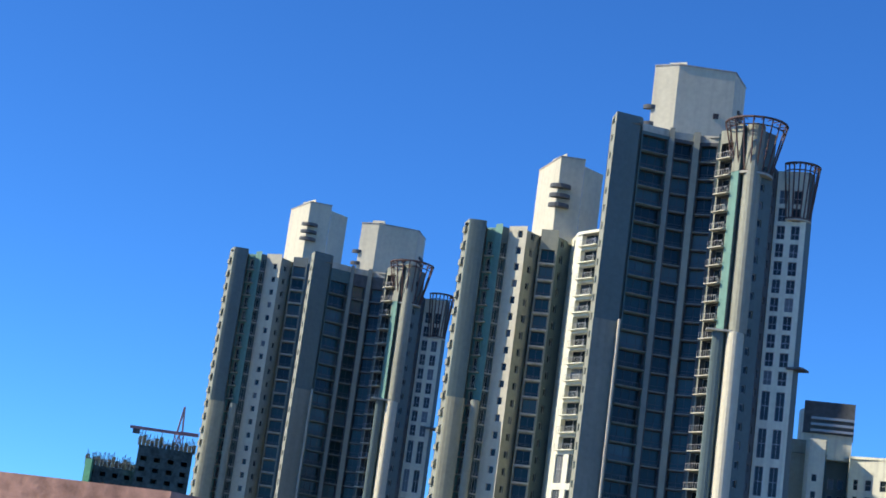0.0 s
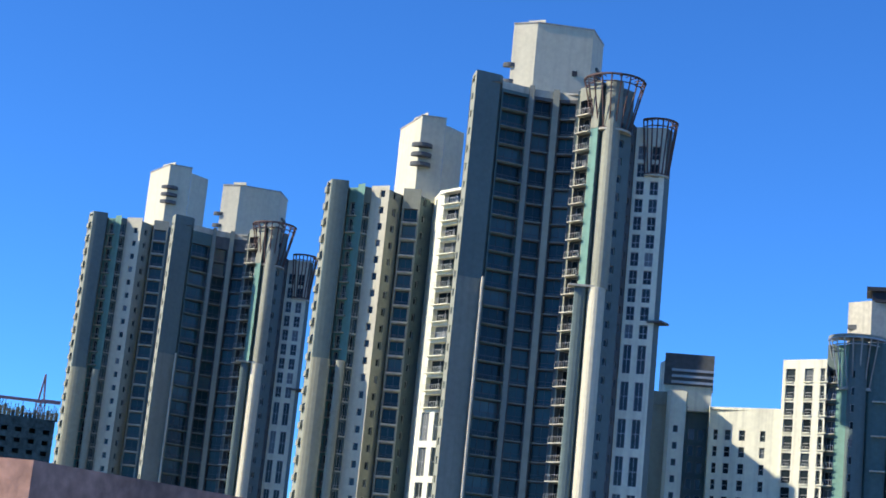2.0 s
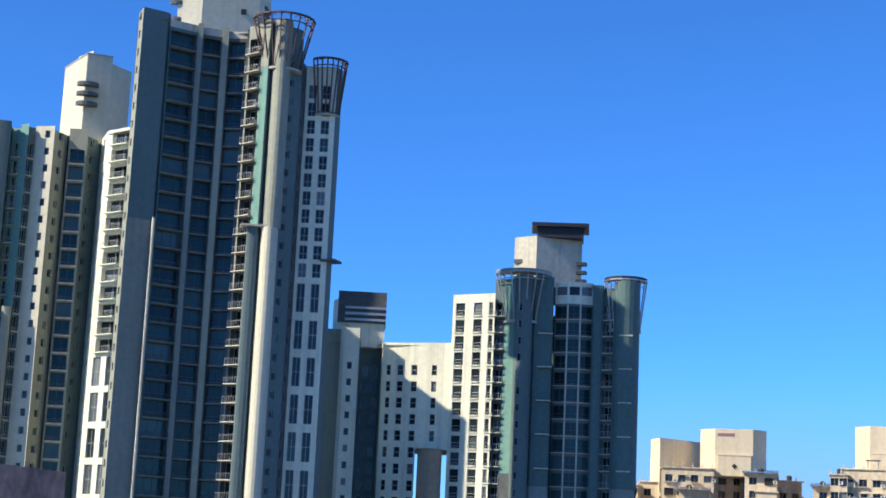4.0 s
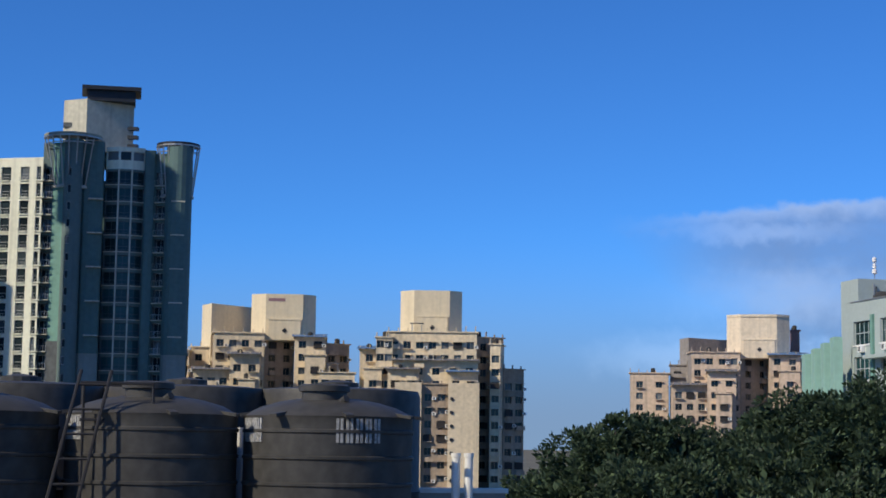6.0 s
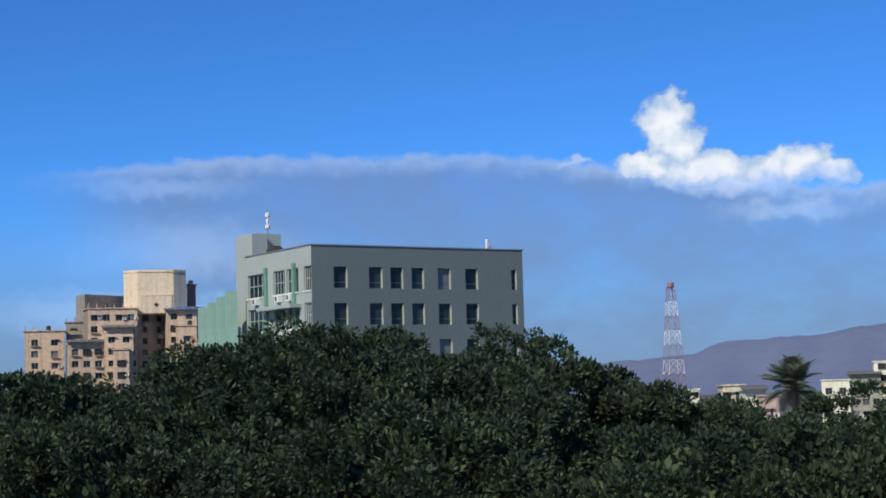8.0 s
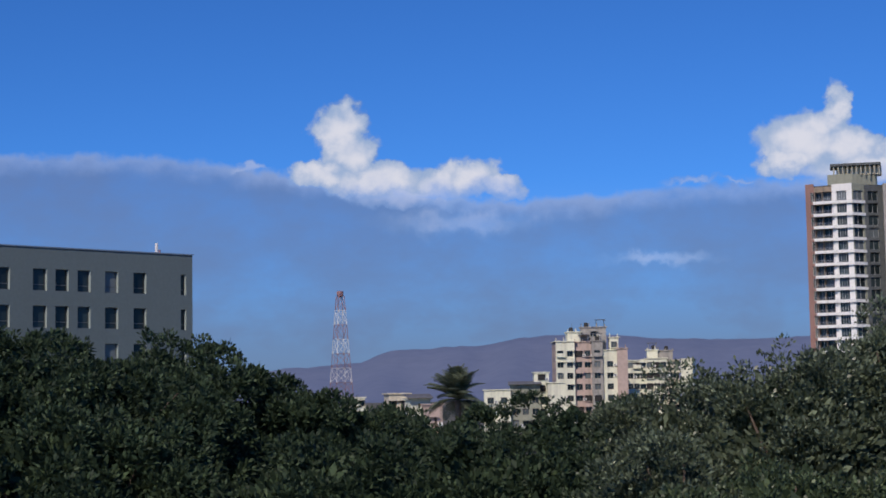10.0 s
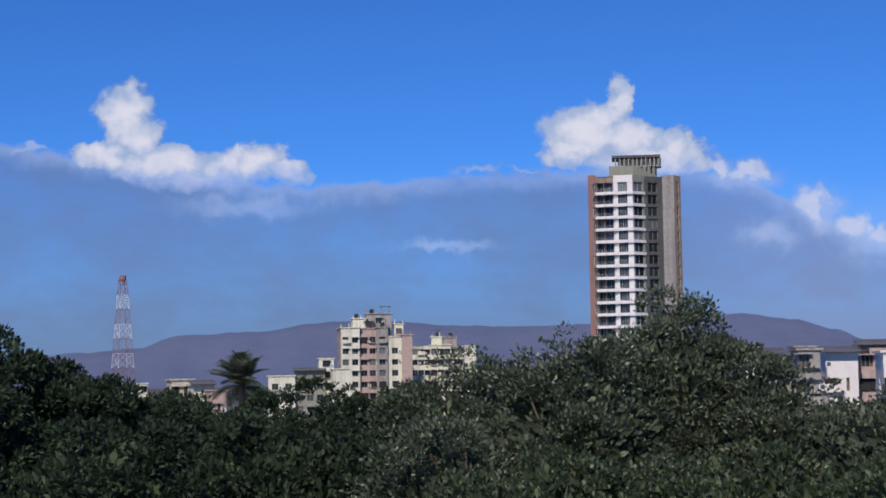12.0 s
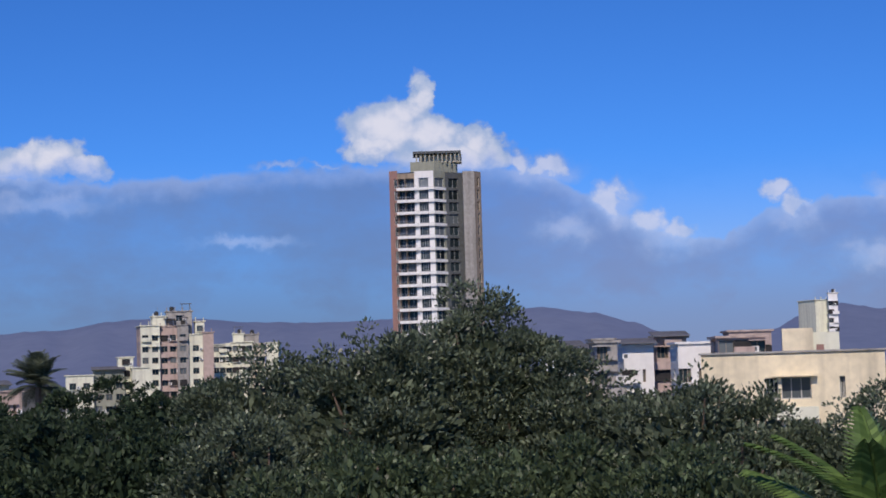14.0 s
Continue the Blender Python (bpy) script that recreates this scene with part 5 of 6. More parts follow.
def hill_range(prof, d, name, label):
    """A long ridge: crest heights by direction, rounded spurs running down to the plain."""
    s, rows = Shape(), 7
    a0, a1 = prof[0][0], prof[-1][0]
    n = 150
    grid = []
    for j in range(n + 1):
        az = a0 + (a1 - a0) * j / n
        for (x0, e0), (x1, e1) in zip(prof, prof[1:]):
            if x0 <= az <= x1:
                f = (az - x0) / (x1 - x0)
                f = f * f * (3 - 2 * f)
                el = e0 + (e1 - e0) * f
        crest = 10 + d * math.tan(radians(el)) + 4 * noise.noise((az * 1.7, 0, d)) + 2 * noise.noise((az * 6, 3, d))
        line = []
        for r in range(rows):
            f = r / (rows - 1)
            spur = 160 * noise.noise((az * 0.9, f * 2, 7))
            p = P(az, d - 900 * (1 - f) + spur * (1 - f) * f * 3)
            line.append(Vector((p.x, p.y, -3 + (crest + 3) * f ** 1.3)))
        p = P(az, d + 500)
        line.append(Vector((p.x, p.y, -3)))
        grid.append(line)
    verts = [v for line in grid for v in line]
    k = rows + 1
    faces = [(j * k + r, (j + 1) * k + r, (j + 1) * k + r + 1, j * k + r + 1) for j in range(n) for r in range(k - 1)]
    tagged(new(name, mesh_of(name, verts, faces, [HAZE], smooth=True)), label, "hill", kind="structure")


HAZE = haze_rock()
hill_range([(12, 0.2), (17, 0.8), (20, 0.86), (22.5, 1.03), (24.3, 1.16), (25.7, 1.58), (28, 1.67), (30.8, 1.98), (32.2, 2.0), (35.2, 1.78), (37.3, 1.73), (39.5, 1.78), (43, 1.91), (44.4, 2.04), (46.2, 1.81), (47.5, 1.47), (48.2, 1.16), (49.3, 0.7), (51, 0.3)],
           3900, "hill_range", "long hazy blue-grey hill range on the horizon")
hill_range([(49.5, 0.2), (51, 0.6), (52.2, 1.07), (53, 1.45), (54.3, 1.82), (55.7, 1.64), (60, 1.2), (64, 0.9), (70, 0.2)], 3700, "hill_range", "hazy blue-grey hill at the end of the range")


# ---- clouds: a far sheet of sky behind everything ----
def cloud_sheet():
    R, a0, a1, e0, e1 = 4650, -60, 90, -1.0, 13.0
    nx, ny = 96, 8
    verts, faces = [], []
    for j in range(nx + 1):
        for i in range(ny + 1):
            p = P(a0 + (a1 - a0) * j / nx, R)
            verts.append((p.x, p.y, 10 + R * math.tan(radians(e0 + (e1 - e0) * i / ny))))
    for j in range(nx):
        for i in range(ny):
            k = j * (ny + 1) + i
            faces.append((k, k + ny + 1, k + ny + 2, k + 1))
    m = bpy.data.materials.new("cloud_bank")
    m.use_nodes = True
    n, l = m.node_tree.nodes, m.node_tree.links
    n.clear()

    def op(kind, a, b=None, c=None):
        x = n.new("ShaderNodeMath")
        x.operation = kind
        for k, v in enumerate((a, b, c)):
            if v is None:
                continue
            if isinstance(v, (int, float)):
                x.inputs[k].default_value = v
            else:
                l.new(v, x.inputs[k])
        return x.outputs[0]

    def smooth(v, lo, hi, t0=0.0, t1=1.0):
        x = n.new("ShaderNodeMapRange")
        x.interpolation_type = "SMOOTHSTEP"
        for k, q in zip(("From Min", "From Max", "To Min", "To Max"), (lo, hi, t0, t1)):
            x.inputs[k].default_value = q
        l.new(v, x.inputs["Value"])
        return x.outputs[0]

    uv = n.new("ShaderNodeUVMap")
    sep = n.new("ShaderNodeSeparateXYZ")
    l.new(uv.outputs[0], sep.inputs[0])
    az0, el0 = op("MULTIPLY", sep.outputs[0], 100.0), op("MULTIPLY", sep.outputs[1], 100.0)
    comb = n.new("ShaderNodeCombineXYZ")
    l.new(az0, comb.inputs[0])
    l.new(el0, comb.inputs[1])

    def tex(scale, detail, rough=0.55, squash=1.0):
        t = n.new("ShaderNodeTexNoise")
        t.inputs["Scale"].default_value, t.inputs["Detail"].default_value, t.inputs["Roughness"].default_value = scale, detail, rough
        if squash != 1.0:
            mp = n.new("ShaderNodeMapping")
            mp.inputs["Scale"].default_value = (1, squash, 1)
            l.new(comb.outputs[0], mp.inputs[0])
            l.new(mp.outputs[0], t.inputs["Vector"])
        else:
            l.new(comb.outputs[0], t.inputs["Vector"])
        return t

    warp = tex(1.3, 6, 0.52)
    ws = n.new("ShaderNodeSeparateColor")
    l.new(warp.outputs["Color"], ws.inputs[0])
    az = op("ADD", az0, op("MULTIPLY", op("SUBTRACT", ws.outputs[0], 0.5), 1.5))
    el = op("ADD", el0, op("MULTIPLY", op("SUBTRACT", ws.outputs[1], 0.5), 1.2))

    def blobs(items, x=az, y=el):
        best = None
        for a, e, ra, re in items:
            dx, dy = op("MULTIPLY", op("SUBTRACT", x, a), 1 / ra), op("MULTIPLY", op("SUBTRACT", y, e), 1 / re)
            v = op("SUBTRACT", 1.0, op("SQRT", op("ADD", op("MULTIPLY", dx, dx), op("MULTIPLY", dy, dy))))
            best = v if best is None else op("SMOOTH_MAX", best, v, 0.12)
        return best

    # heaped clouds (direction, height, half width, half height, all in degrees)
    dense = blobs([(23.9, 9.12, 1.15, 1.05), (24.2, 8.3, 1.1, 0.95), (23.2, 7.6, 1.4, 0.55), (25.0, 7.35, 2.2, 0.7), (28.25, 7.35, 1.4, 0.9), (27.1, 7.15, 1.2, 0.6), (29.4, 7.05, 1.0, 0.5), (26.5, 6.8, 2.6, 0.5),
                   (39.4, 8.25, 1.9, 1.2), (40.6, 9.15, 0.6, 1.0), (40.1, 8.65, 1.2, 0.8), (40.9, 7.95, 1.3, 0.8), (42.5, 7.75, 0.95, 0.8), (38.9, 7.6, 1.1, 0.7), (41.6, 7.2, 2.6, 0.7)])
    broken = blobs([(43.9, 7.0, 0.8, 0.55), (44.8, 6.8, 1.1, 0.45), (46.9, 5.6, 0.8, 0.9), (48.2, 4.75, 1.0, 0.7), (49.2, 4.55, 1.0, 0.6), (52.4, 5.6, 0.7, 0.45), (52.9, 5.1, 0.7, 0.6)])
    soft = blobs([(44.5, 6.6, 2.0, 0.7), (47.3, 5.3, 1.2, 0.95), (48.9, 4.3, 1.7, 0.95), (53.0, 4.8, 1.2, 0.9), (55.6, 3.4, 1.6, 0.8), (56.5, 5.6, 1.8, 0.5), (28.0, 5.9, 3.4, 0.6), (34.6, 4.5, 2.2, 0.3), (35.8, 7.1, 1.2, 0.16), (20.8, 7.75, 0.9, 0.18), (37.5, 7.05, 0.8, 0.14),
                  (45.5, 4.6, 1.6, 0.7), (60, 4.5, 3, 1.2)])
    bank = tex(0.22, 7, 0.6, 1.6)
    # top edge of the thin bank, falling away at both ends
    edge = op("ADD", op("ADD", op("MULTIPLY", op("SUBTRACT", warp.outputs["Fac"], 0.5), 0.8), op("MULTIPLY", smooth(az0, 9.0, 1.5), -0.5)),
              op("ADD", 8.3, op("ADD", op("ADD", op("MULTIPLY", smooth(az0, 16, 31), -1.6), op("MULTIPLY", smooth(az0, 31, 37), 0.4)), op("ADD", op("MULTIPLY", smooth(az0, 43.0, 50.0), -2.7), op("MULTIPLY", smooth(az0, 50.3, 53.0), 1.1)))))
    under = op("SUBTRACT", edge, el0)
    veil = op("MULTIPLY", op("MULTIPLY", smooth(under, -0.03, 0.32), smooth(az0, 1.0, 8.0)), smooth(bank.outputs["Fac"], 0.15, 0.7, 0.55, 1.0))
    veil = op("MULTIPLY", veil, smooth(el0, -0.5, 6.5, 0.92, 0.7))
    b_mask = smooth(broken, 0.0, 0.7, 0.0, 0.8)
    d_mask, s_mask = op("MAXIMUM", op("MULTIPLY", smooth(dense, 0.02, 0.30), smooth(el, 6.3, 7.5, 0.3, 1.0)), b_mask), smooth(soft, -0.15, 0.9, 0.0, 0.55)
    wisp = smooth(blobs([(7.2, 5.1, 4.6, 1.2), (4.6, 3.1, 4.0, 0.9), (9.5, 3.1, 3.5, 0.5), (6.0, 7.3, 4.0, 0.45)]), -0.3, 0.9, 0.0, 0.32)
    haze = op("MAXIMUM", wisp, op("MULTIPLY", smooth(el0, 7.5, 0.5, 0.0, 0.85), smooth(az0, -27, -9)))
    alpha = op("MAXIMUM", op("MAXIMUM", op("MAXIMUM", veil, haze), d_mask), s_mask)
    billow = tex(1.1, 6, 0.5)
    lum = op("ADD", op("MULTIPLY", billow.outputs["Fac"], 0.75), op("MAXIMUM", op("MULTIPLY", op("MAXIMUM", smooth(dense, 0.0, 0.9), b_mask), 0.4), op("MULTIPLY", smooth(soft, 0.0, 0.7), 0.28)))
    col_v = n.new("ShaderNodeMix")
    col_v.data_type = "RGBA"
    col_v.inputs["A"].default_value, col_v.inputs["B"].default_value = (0.16, 0.25, 0.50, 1), (0.50, 0.61, 0.83, 1)
    tone = n.new("ShaderNodeMix")
    tone.data_type = "RGBA"
    tone.inputs["A"].default_value, tone.inputs["B"].default_value = (0.19, 0.257, 0.41, 1), (0.275, 0.318, 0.49, 1)
    l.new(smooth(az0, 38, 48), tone.inputs["Factor"])
    l.new(tone.outputs["Result"], col_v.inputs["A"])
    rim = op("MAXIMUM", op("MULTIPLY", wisp, 1.8), op("MULTIPLY", smooth(under, 0.95, 0.05, 0.0, 0.8), smooth(bank.outputs["Fac"], 0.25, 0.5)))
    l.new(rim, col_v.inputs["Factor"])
    col_d = n.new("ShaderNodeMix")
    col_d.data_type = "RGBA"
    col_d.inputs["A"].default_value, col_d.inputs["B"].default_value = (0.42, 0.58, 0.82, 1), (0.92, 0.95, 1.0, 1)
    l.new(smooth(lum, 0.35, 0.85), col_d.inputs["Factor"])
    mix = n.new("ShaderNodeMix")
    mix.data_type = "RGBA"
    l.new(op("MAXIMUM", d_mask, op("MULTIPLY", s_mask, 0.9)), mix.inputs["Factor"])
    l.new(col_v.outputs["Result"], mix.inputs["A"])
    l.new(col_d.outputs["Result"], mix.inputs["B"])
    em, tr, ms, out = n.new("ShaderNodeEmission"), n.new("ShaderNodeBsdfTransparent"), n.new("ShaderNodeMixShader"), n.new("ShaderNodeOutputMaterial")
    l.new(mix.outputs["Result"], em.inputs["Color"])
    l.new(op("MINIMUM", alpha, 1.0), ms.inputs["Fac"])
    l.new(tr.outputs[0], ms.inputs[1])
    l.new(em.outputs[0], ms.inputs[2])
    l.new(ms.outputs[0], out.inputs["Surface"])
    me = mesh_of("cloud_bank", verts, faces, [m])
    layer = me.uv_layers.new(name="UVMap")
    for lp in me.loops:
        j, i = divmod(lp.vertex_index, ny + 1)
        layer.data[lp.index].uv = ((a0 + (a1 - a0) * j / nx) / 100, (e0 + (e1 - e0) * i / ny) / 100)
    ob = tagged(new("backdrop", me), "white heaped clouds over a thin grey-blue cloud bank", "clouds", kind="structure")
    ob.visible_shadow = False


cloud_sheet()


# ---- the neighbouring roof with water tanks ----
def water_tank(az, d, label, letters=True):
    """A black ribbed plastic water tank with a shallow domed top, a neck with a lid and worn stencilled bars."""
    root = tagged(new("water_tank"), label, "water tank", "row of water tanks")
    root.matrix_world = Matrix.Translation(P(az, d) + Vector((0, 0, 8.1))) @ Matrix.Rotation(-radians(az), 4, "Z")
    r, zr = 1.085, 2.27
    prof = [(r * 0.98, 0)]
    z = 0.12
    while z < zr - 0.3:
        prof += [(r, z), (r, z + 0.25), (r + 0.022, z + 0.265), (r + 0.022, z + 0.295), (r, z + 0.31)]
        z += 0.33
    prof += [(r, zr - 0.06), (r + 0.012, zr - 0.03), (r - 0.03, zr), (r * 0.82, zr + 0.085), (r * 0.6, zr + 0.155), (r * 0.35, zr + 0.2), (0.02, zr + 0.22)]
    s = Shape()
    s.lathe(prof, M["plastic"], 48)
    part("body", s.mesh("body", True), root)
    k = Shape()
    k.lathe([(0.30, zr + 0.05), (0.29, zr + 0.28), (0.33, zr + 0.29), (0.33, zr + 0.36), (0.28, zr + 0.38), (0.05, zr + 0.39)], M["plastic"], 24, (-0.06, -0.25))
    part("lid", k.mesh("lid", True), root, label="black screw lid on a neck")
    for q in range(8):
        a = radians(45 * q + 12)
        b = Shape()
        m = Matrix.Rotation(a, 4, "Z")
        b.box((0.32, -0.05, zr + 0.10), (r * 0.86, 0.05, zr + 0.14), M["plastic"], m @ Matrix.Rotation(radians(8), 4, "Y"))
        part("rib", b.mesh("rib"), root)
    v = Shape()
    v.tube((0.12, -0.5, zr + 0.12), (0.22, -0.62, zr + 0.2), 0.05, M["plastic"], 8)
    part("vent", v.mesh("vent"), root)
    if letters:
        # stencilled word as plain worn bars
        for a0, st in ((-164, 5.2), (-84, 6.6)) if az > -10 else ((-164, 5.2),):
            for j in range(5):
                for q in range(2):
                    m = Matrix.Rotation(radians(a0 + j * st + 2.7 * q) + radians(90), 4, "Z")
                    b = Shape()
                    b.box((-0.017, -r - 0.012, 1.91), (0.017, -r + 0.02, 2.21), M["lettering"], m)
                    part("bar", b.mesh("bar"), root, label="worn white stencil bar")
    return root


def flat_tank(az, d):
    """A taller tank behind, with a rounded shoulder."""
    root = tagged(new("water_tank"), "taller black plastic tank with rounded shoulder", "water tank", "row of water tanks")
    root.location = P(az, d) + Vector((0, 0, 8.1))
    s = Shape()
    s.lathe([(1.16, 0), (1.2, 0.1), (1.2, 1.2), (1.22, 1.23), (1.2, 1.26), (1.2, 2.58), (1.17, 2.66), (0.9, 2.69), (0.3, 2.7)], M["plastic"], 40)
    part("body", s.mesh("body", True), root)
    k = Shape()
    k.lathe([(0.3, 2.6), (0.3, 2.78), (0.05, 2.82)], M["plastic"], 16)
    part("lid", k.mesh("lid"), root)


def terrace():
    h = House("flat_roofed_building", P(-14, 24), "flat grey roof terrace that carries the water tanks", "building")
    for p, q in ((P(-31, 19.6), P(-1.2, 20.4)), (P(-1.2, 20.4), P(-1.6, 31)), (P(-1.6, 31), P(-30, 31)), (P(-30, 31), P(-31, 19.6))):
        h.wall(p, q, 0, 8.1, M["roofslab"])
    h.roof([P(-31, 19.6), P(-1.2, 20.4), P(-1.6, 31), P(-30, 31)], 8.08, M["roofslab"])
    # parapet at the far edge, white coping
    for p, q, z0, z1 in ((P(-29.5, 30.4), P(-9.5, 30.4), 8.1, 10.82), (P(-5.0, 25.0), P(-1.9, 25.4), 8.1, 9.30)):
        s = Shape()
        L = (q - p).length
        s.box((0, 0, z0), (L, 0.2, z1), M["roofslab"])
        m = Matrix.Translation(h.loc(p, 0)) @ Matrix.Rotation(math.atan2((q - p).y, (q - p).x), 4, "Z")
        w = part("parapet", s.mesh("parapet"), h.root, m)
        c = Shape()
        c.box((-0.03, -0.06, z1), (L + 0.03, 0.26, z1 + 0.07), M["pipe"])
        part("coping", c.mesh("coping"), w, label="white painted coping")
    h.done()
    for az in (-25.35, -19.52, -13.69, -7.85):
        water_tank(az, 22, "black ribbed plastic water tank with worn white stencil")
    for az in (-23.2, -18.0, -12.6, -7.55):
        flat_tank(az, 24.7)
    for az, zt in ((-3.56, 9.85), (-3.13, 9.85)):
        s = Shape()
        s.tube((0, 0, 0), (0, 0, zt - 8.1), 0.055, M["pipe"], 12)
        s.tube((0, 0, zt - 8.1), (0, 0, zt - 8.05), 0.065, M["pipe"], 12)
        t = tagged(new("vent_pipe", s.mesh("vent_pipe")), "white plastic vent pipe standing on the roof", "pipe", "vent pipes")
        t.location = P(az, 22) + Vector((0, 0, 8.1))
    s = Shape()
    s.tube((0, 0, 0), (0, 0, 2.1), 0.06, M["pipe"], 10)
    t = tagged(new("standpipe", s.mesh("standpipe")), "pale standpipe between two water tanks", "pipe")
    t.location = P(-10.82, 23.2) + Vector((0, 0, 8.1))
    lad = tagged(new("ladder"), "dark steel ladder leaning beside the water tanks", "ladder")
    lad.matrix_world = Matrix.Translation(P(-17.75, 20.6) + Vector((0, 0, 8.1))) @ Matrix.Rotation(radians(17), 4, "Z")
    for x in (0.0, 0.36):
        s = Shape()
        s.tube((x, 0, 0), (x + 0.62, 0.35, 2.75), 0.022, M["ironblack"], 6)
        part("rail", s.mesh("rail"), lad)
    for j in range(9):
        f = (j + 0.6) / 9.2
        s = Shape()
        s.tube((0.62 * f, 0.35 * f, 2.75 * f), (0.36 + 0.62 * f, 0.35 * f, 2.75 * f), 0.018, M["ironblack"], 6)
        part("rung", s.mesh("rung"), lad)
    s = Shape()
    for y in (0.5, 1.3):
        for z in (2.15, 2.6):
            s.tube((0.62, y, z), (1.5, y, z), 0.02, M["ironblack"], 5)
        s.tube((1.5, y, 0), (1.5, y, 2.6), 0.02, M["ironblack"], 5)
        s.tube((0.66, y, 0), (0.66, y, 2.6), 0.02, M["ironblack"], 5)
    part("handrail", s.mesh("handrail"), lad)
    # the stained pink wall of the next house
    h = House("plastered_wall", P(-43.5, 12.5), "stained pink plaster parapet wall with dark top edge", "wall")
    c, le, ri = P(-43.5, 12.0), P(-60, 14.6), P(-31.5, 16.0)
    zc = 10.715
    back = P(-43, 15)
    for p, q in ((le, c), (c, ri)):
        h.wall(p, q, 0, zc, M["pinkwall"], name="wall")
    h.wall(ri, back, 0, zc, M["pinkwall"], name="wall")
    h.wall(back, le, 0, zc, M["pinkwall"], name="wall")
    h.roof([le, c, ri, back], zc, M["pinkwall"], "top")
    h.done()


terrace()


# ---- trees ----
def leaf_material(name, dark, light, gloss=0.45, glow=0.3):
    m = bpy.data.materials.new(name)
    m.use_nodes = True
    n, l = m.node_tree.nodes, m.node_tree.links
    p = n["Principled BSDF"]
    geo = n.new("ShaderNodeNewGeometry")
    co = n.new("ShaderNodeTexCoord")
    big = n.new("ShaderNodeTexNoise")
    big.inputs["Scale"].default_value = 0.7
    l.new(co.outputs["Object"], big.inputs["Vector"])
    mixf = n.new("ShaderNodeMath")
    mixf.operation = "MULTIPLY_ADD"
    mixf.inputs[1].default_value = 0.6
    l.new(geo.outputs["Random Per Island"], mixf.inputs[0])
    sc = n.new("ShaderNodeMath")
    sc.operation = "MULTIPLY"
    sc.inputs[1].default_value = 0.5
    l.new(big.outputs["Fac"], sc.inputs[0])
    l.new(sc.outputs[0], mixf.inputs[2])
    r = n.new("ShaderNodeValToRGB")
    r.color_ramp.elements[0].color, r.color_ramp.elements[1].color = (*dark, 1), (*light, 1)
    e = r.color_ramp.elements.new(0.66)
    e.color = (*[a + (b - a) * 0.26 for a, b in zip(dark, light)], 1)
    l.new(mixf.outputs[0], r.inputs["Fac"])
    l.new(r.outputs[0], p.inputs["Base Color"])
    p.inputs["Roughness"].default_value = gloss + 0.15
    p.inputs["Specular IOR Level"].default_value = 0.3
    tr, ms = n.new("ShaderNodeBsdfTranslucent"), n.new("ShaderNodeMixShader")
    l.new(r.outputs[0], tr.inputs["Color"])
    ms.inputs["Fac"].default_value = glow
    l.new(p.outputs[0], ms.inputs[1])
    l.new(tr.outputs[0], ms.inputs[2])
    l.new(ms.outputs[0], n["Material Output"].inputs["Surface"])
    return m


LEAF = leaf_material("dark_green_leaf", (0.006, 0.018, 0.011), (0.15, 0.22, 0.11))
LEAF_GREY = leaf_material("grey_green_leaf", (0.014, 0.030, 0.016), (0.40, 0.47, 0.30), gloss=0.2)
LEAF_MID = leaf_material("mid_green_leaf", (0.008, 0.022, 0.010), (0.26, 0.34, 0.17), gloss=0.25)
PALM_GREY = leaf_material("dusty_palm_leaf", (0.06, 0.08, 0.05), (0.32, 0.36, 0.24), gloss=0.3)
PALM = leaf_material("palm_leaf", (0.05, 0.10, 0.025), (0.30, 0.45, 0.12), gloss=0.3)
rng = np.random.default_rng(5)


def leaves_mesh(centres, out, per, spread, size, mat, droop=0.3, slim=0.27):
    """Leaf tufts: per leaves round each centre, fanned about its outward direction; every leaf a folded blade of its own."""
    n = len(centres)
    c = np.repeat(centres, per, 0)
    o = np.repeat(out, per, 0)
    rd = rng.normal(size=(n * per, 3))
    rd /= np.linalg.norm(rd, axis=1)[:, None]
    dirn = rd + o * 0.9
    dirn[:, 2] -= droop * rng.random(n * per)
    dirn /= np.linalg.norm(dirn, axis=1)[:, None]
    base = c + dirn * (spread * rng.random(n * per) ** 0.6)[:, None]
    ln = size * (0.6 + 0.8 * rng.random(n * per))
    side = np.cross(dirn, rng.normal(size=(n * per, 3)))
    side /= np.linalg.norm(side, axis=1)[:, None]
    up = np.cross(side, dirn)
    w = ln * slim
    v = np.empty((n * per, 4, 3))
    v[:, 0] = base
    v[:, 1] = base + dirn * (ln * 0.5)[:, None] + side * w[:, None] + up * (w * 0.35)[:, None]
    v[:, 2] = base + dirn * ln[:, None]
    v[:, 3] = base + dirn * (ln * 0.5)[:, None] - side * w[:, None] + up * (w * 0.35)[:, None]
    k = n * per
    me = bpy.data.meshes.new("crown")
    me.vertices.add(k * 4)
    me.vertices.foreach_set("co", v.reshape(-1))
    me.loops.add(k * 4)
    me.loops.foreach_set("vertex_index", np.arange(k * 4, dtype=np.int32))
    me.polygons.add(k)
    me.polygons.foreach_set("loop_start", np.arange(0, k * 4, 4, dtype=np.int32))
    me.materials.append(mat)
    me.update(calc_edges=True)
    return me


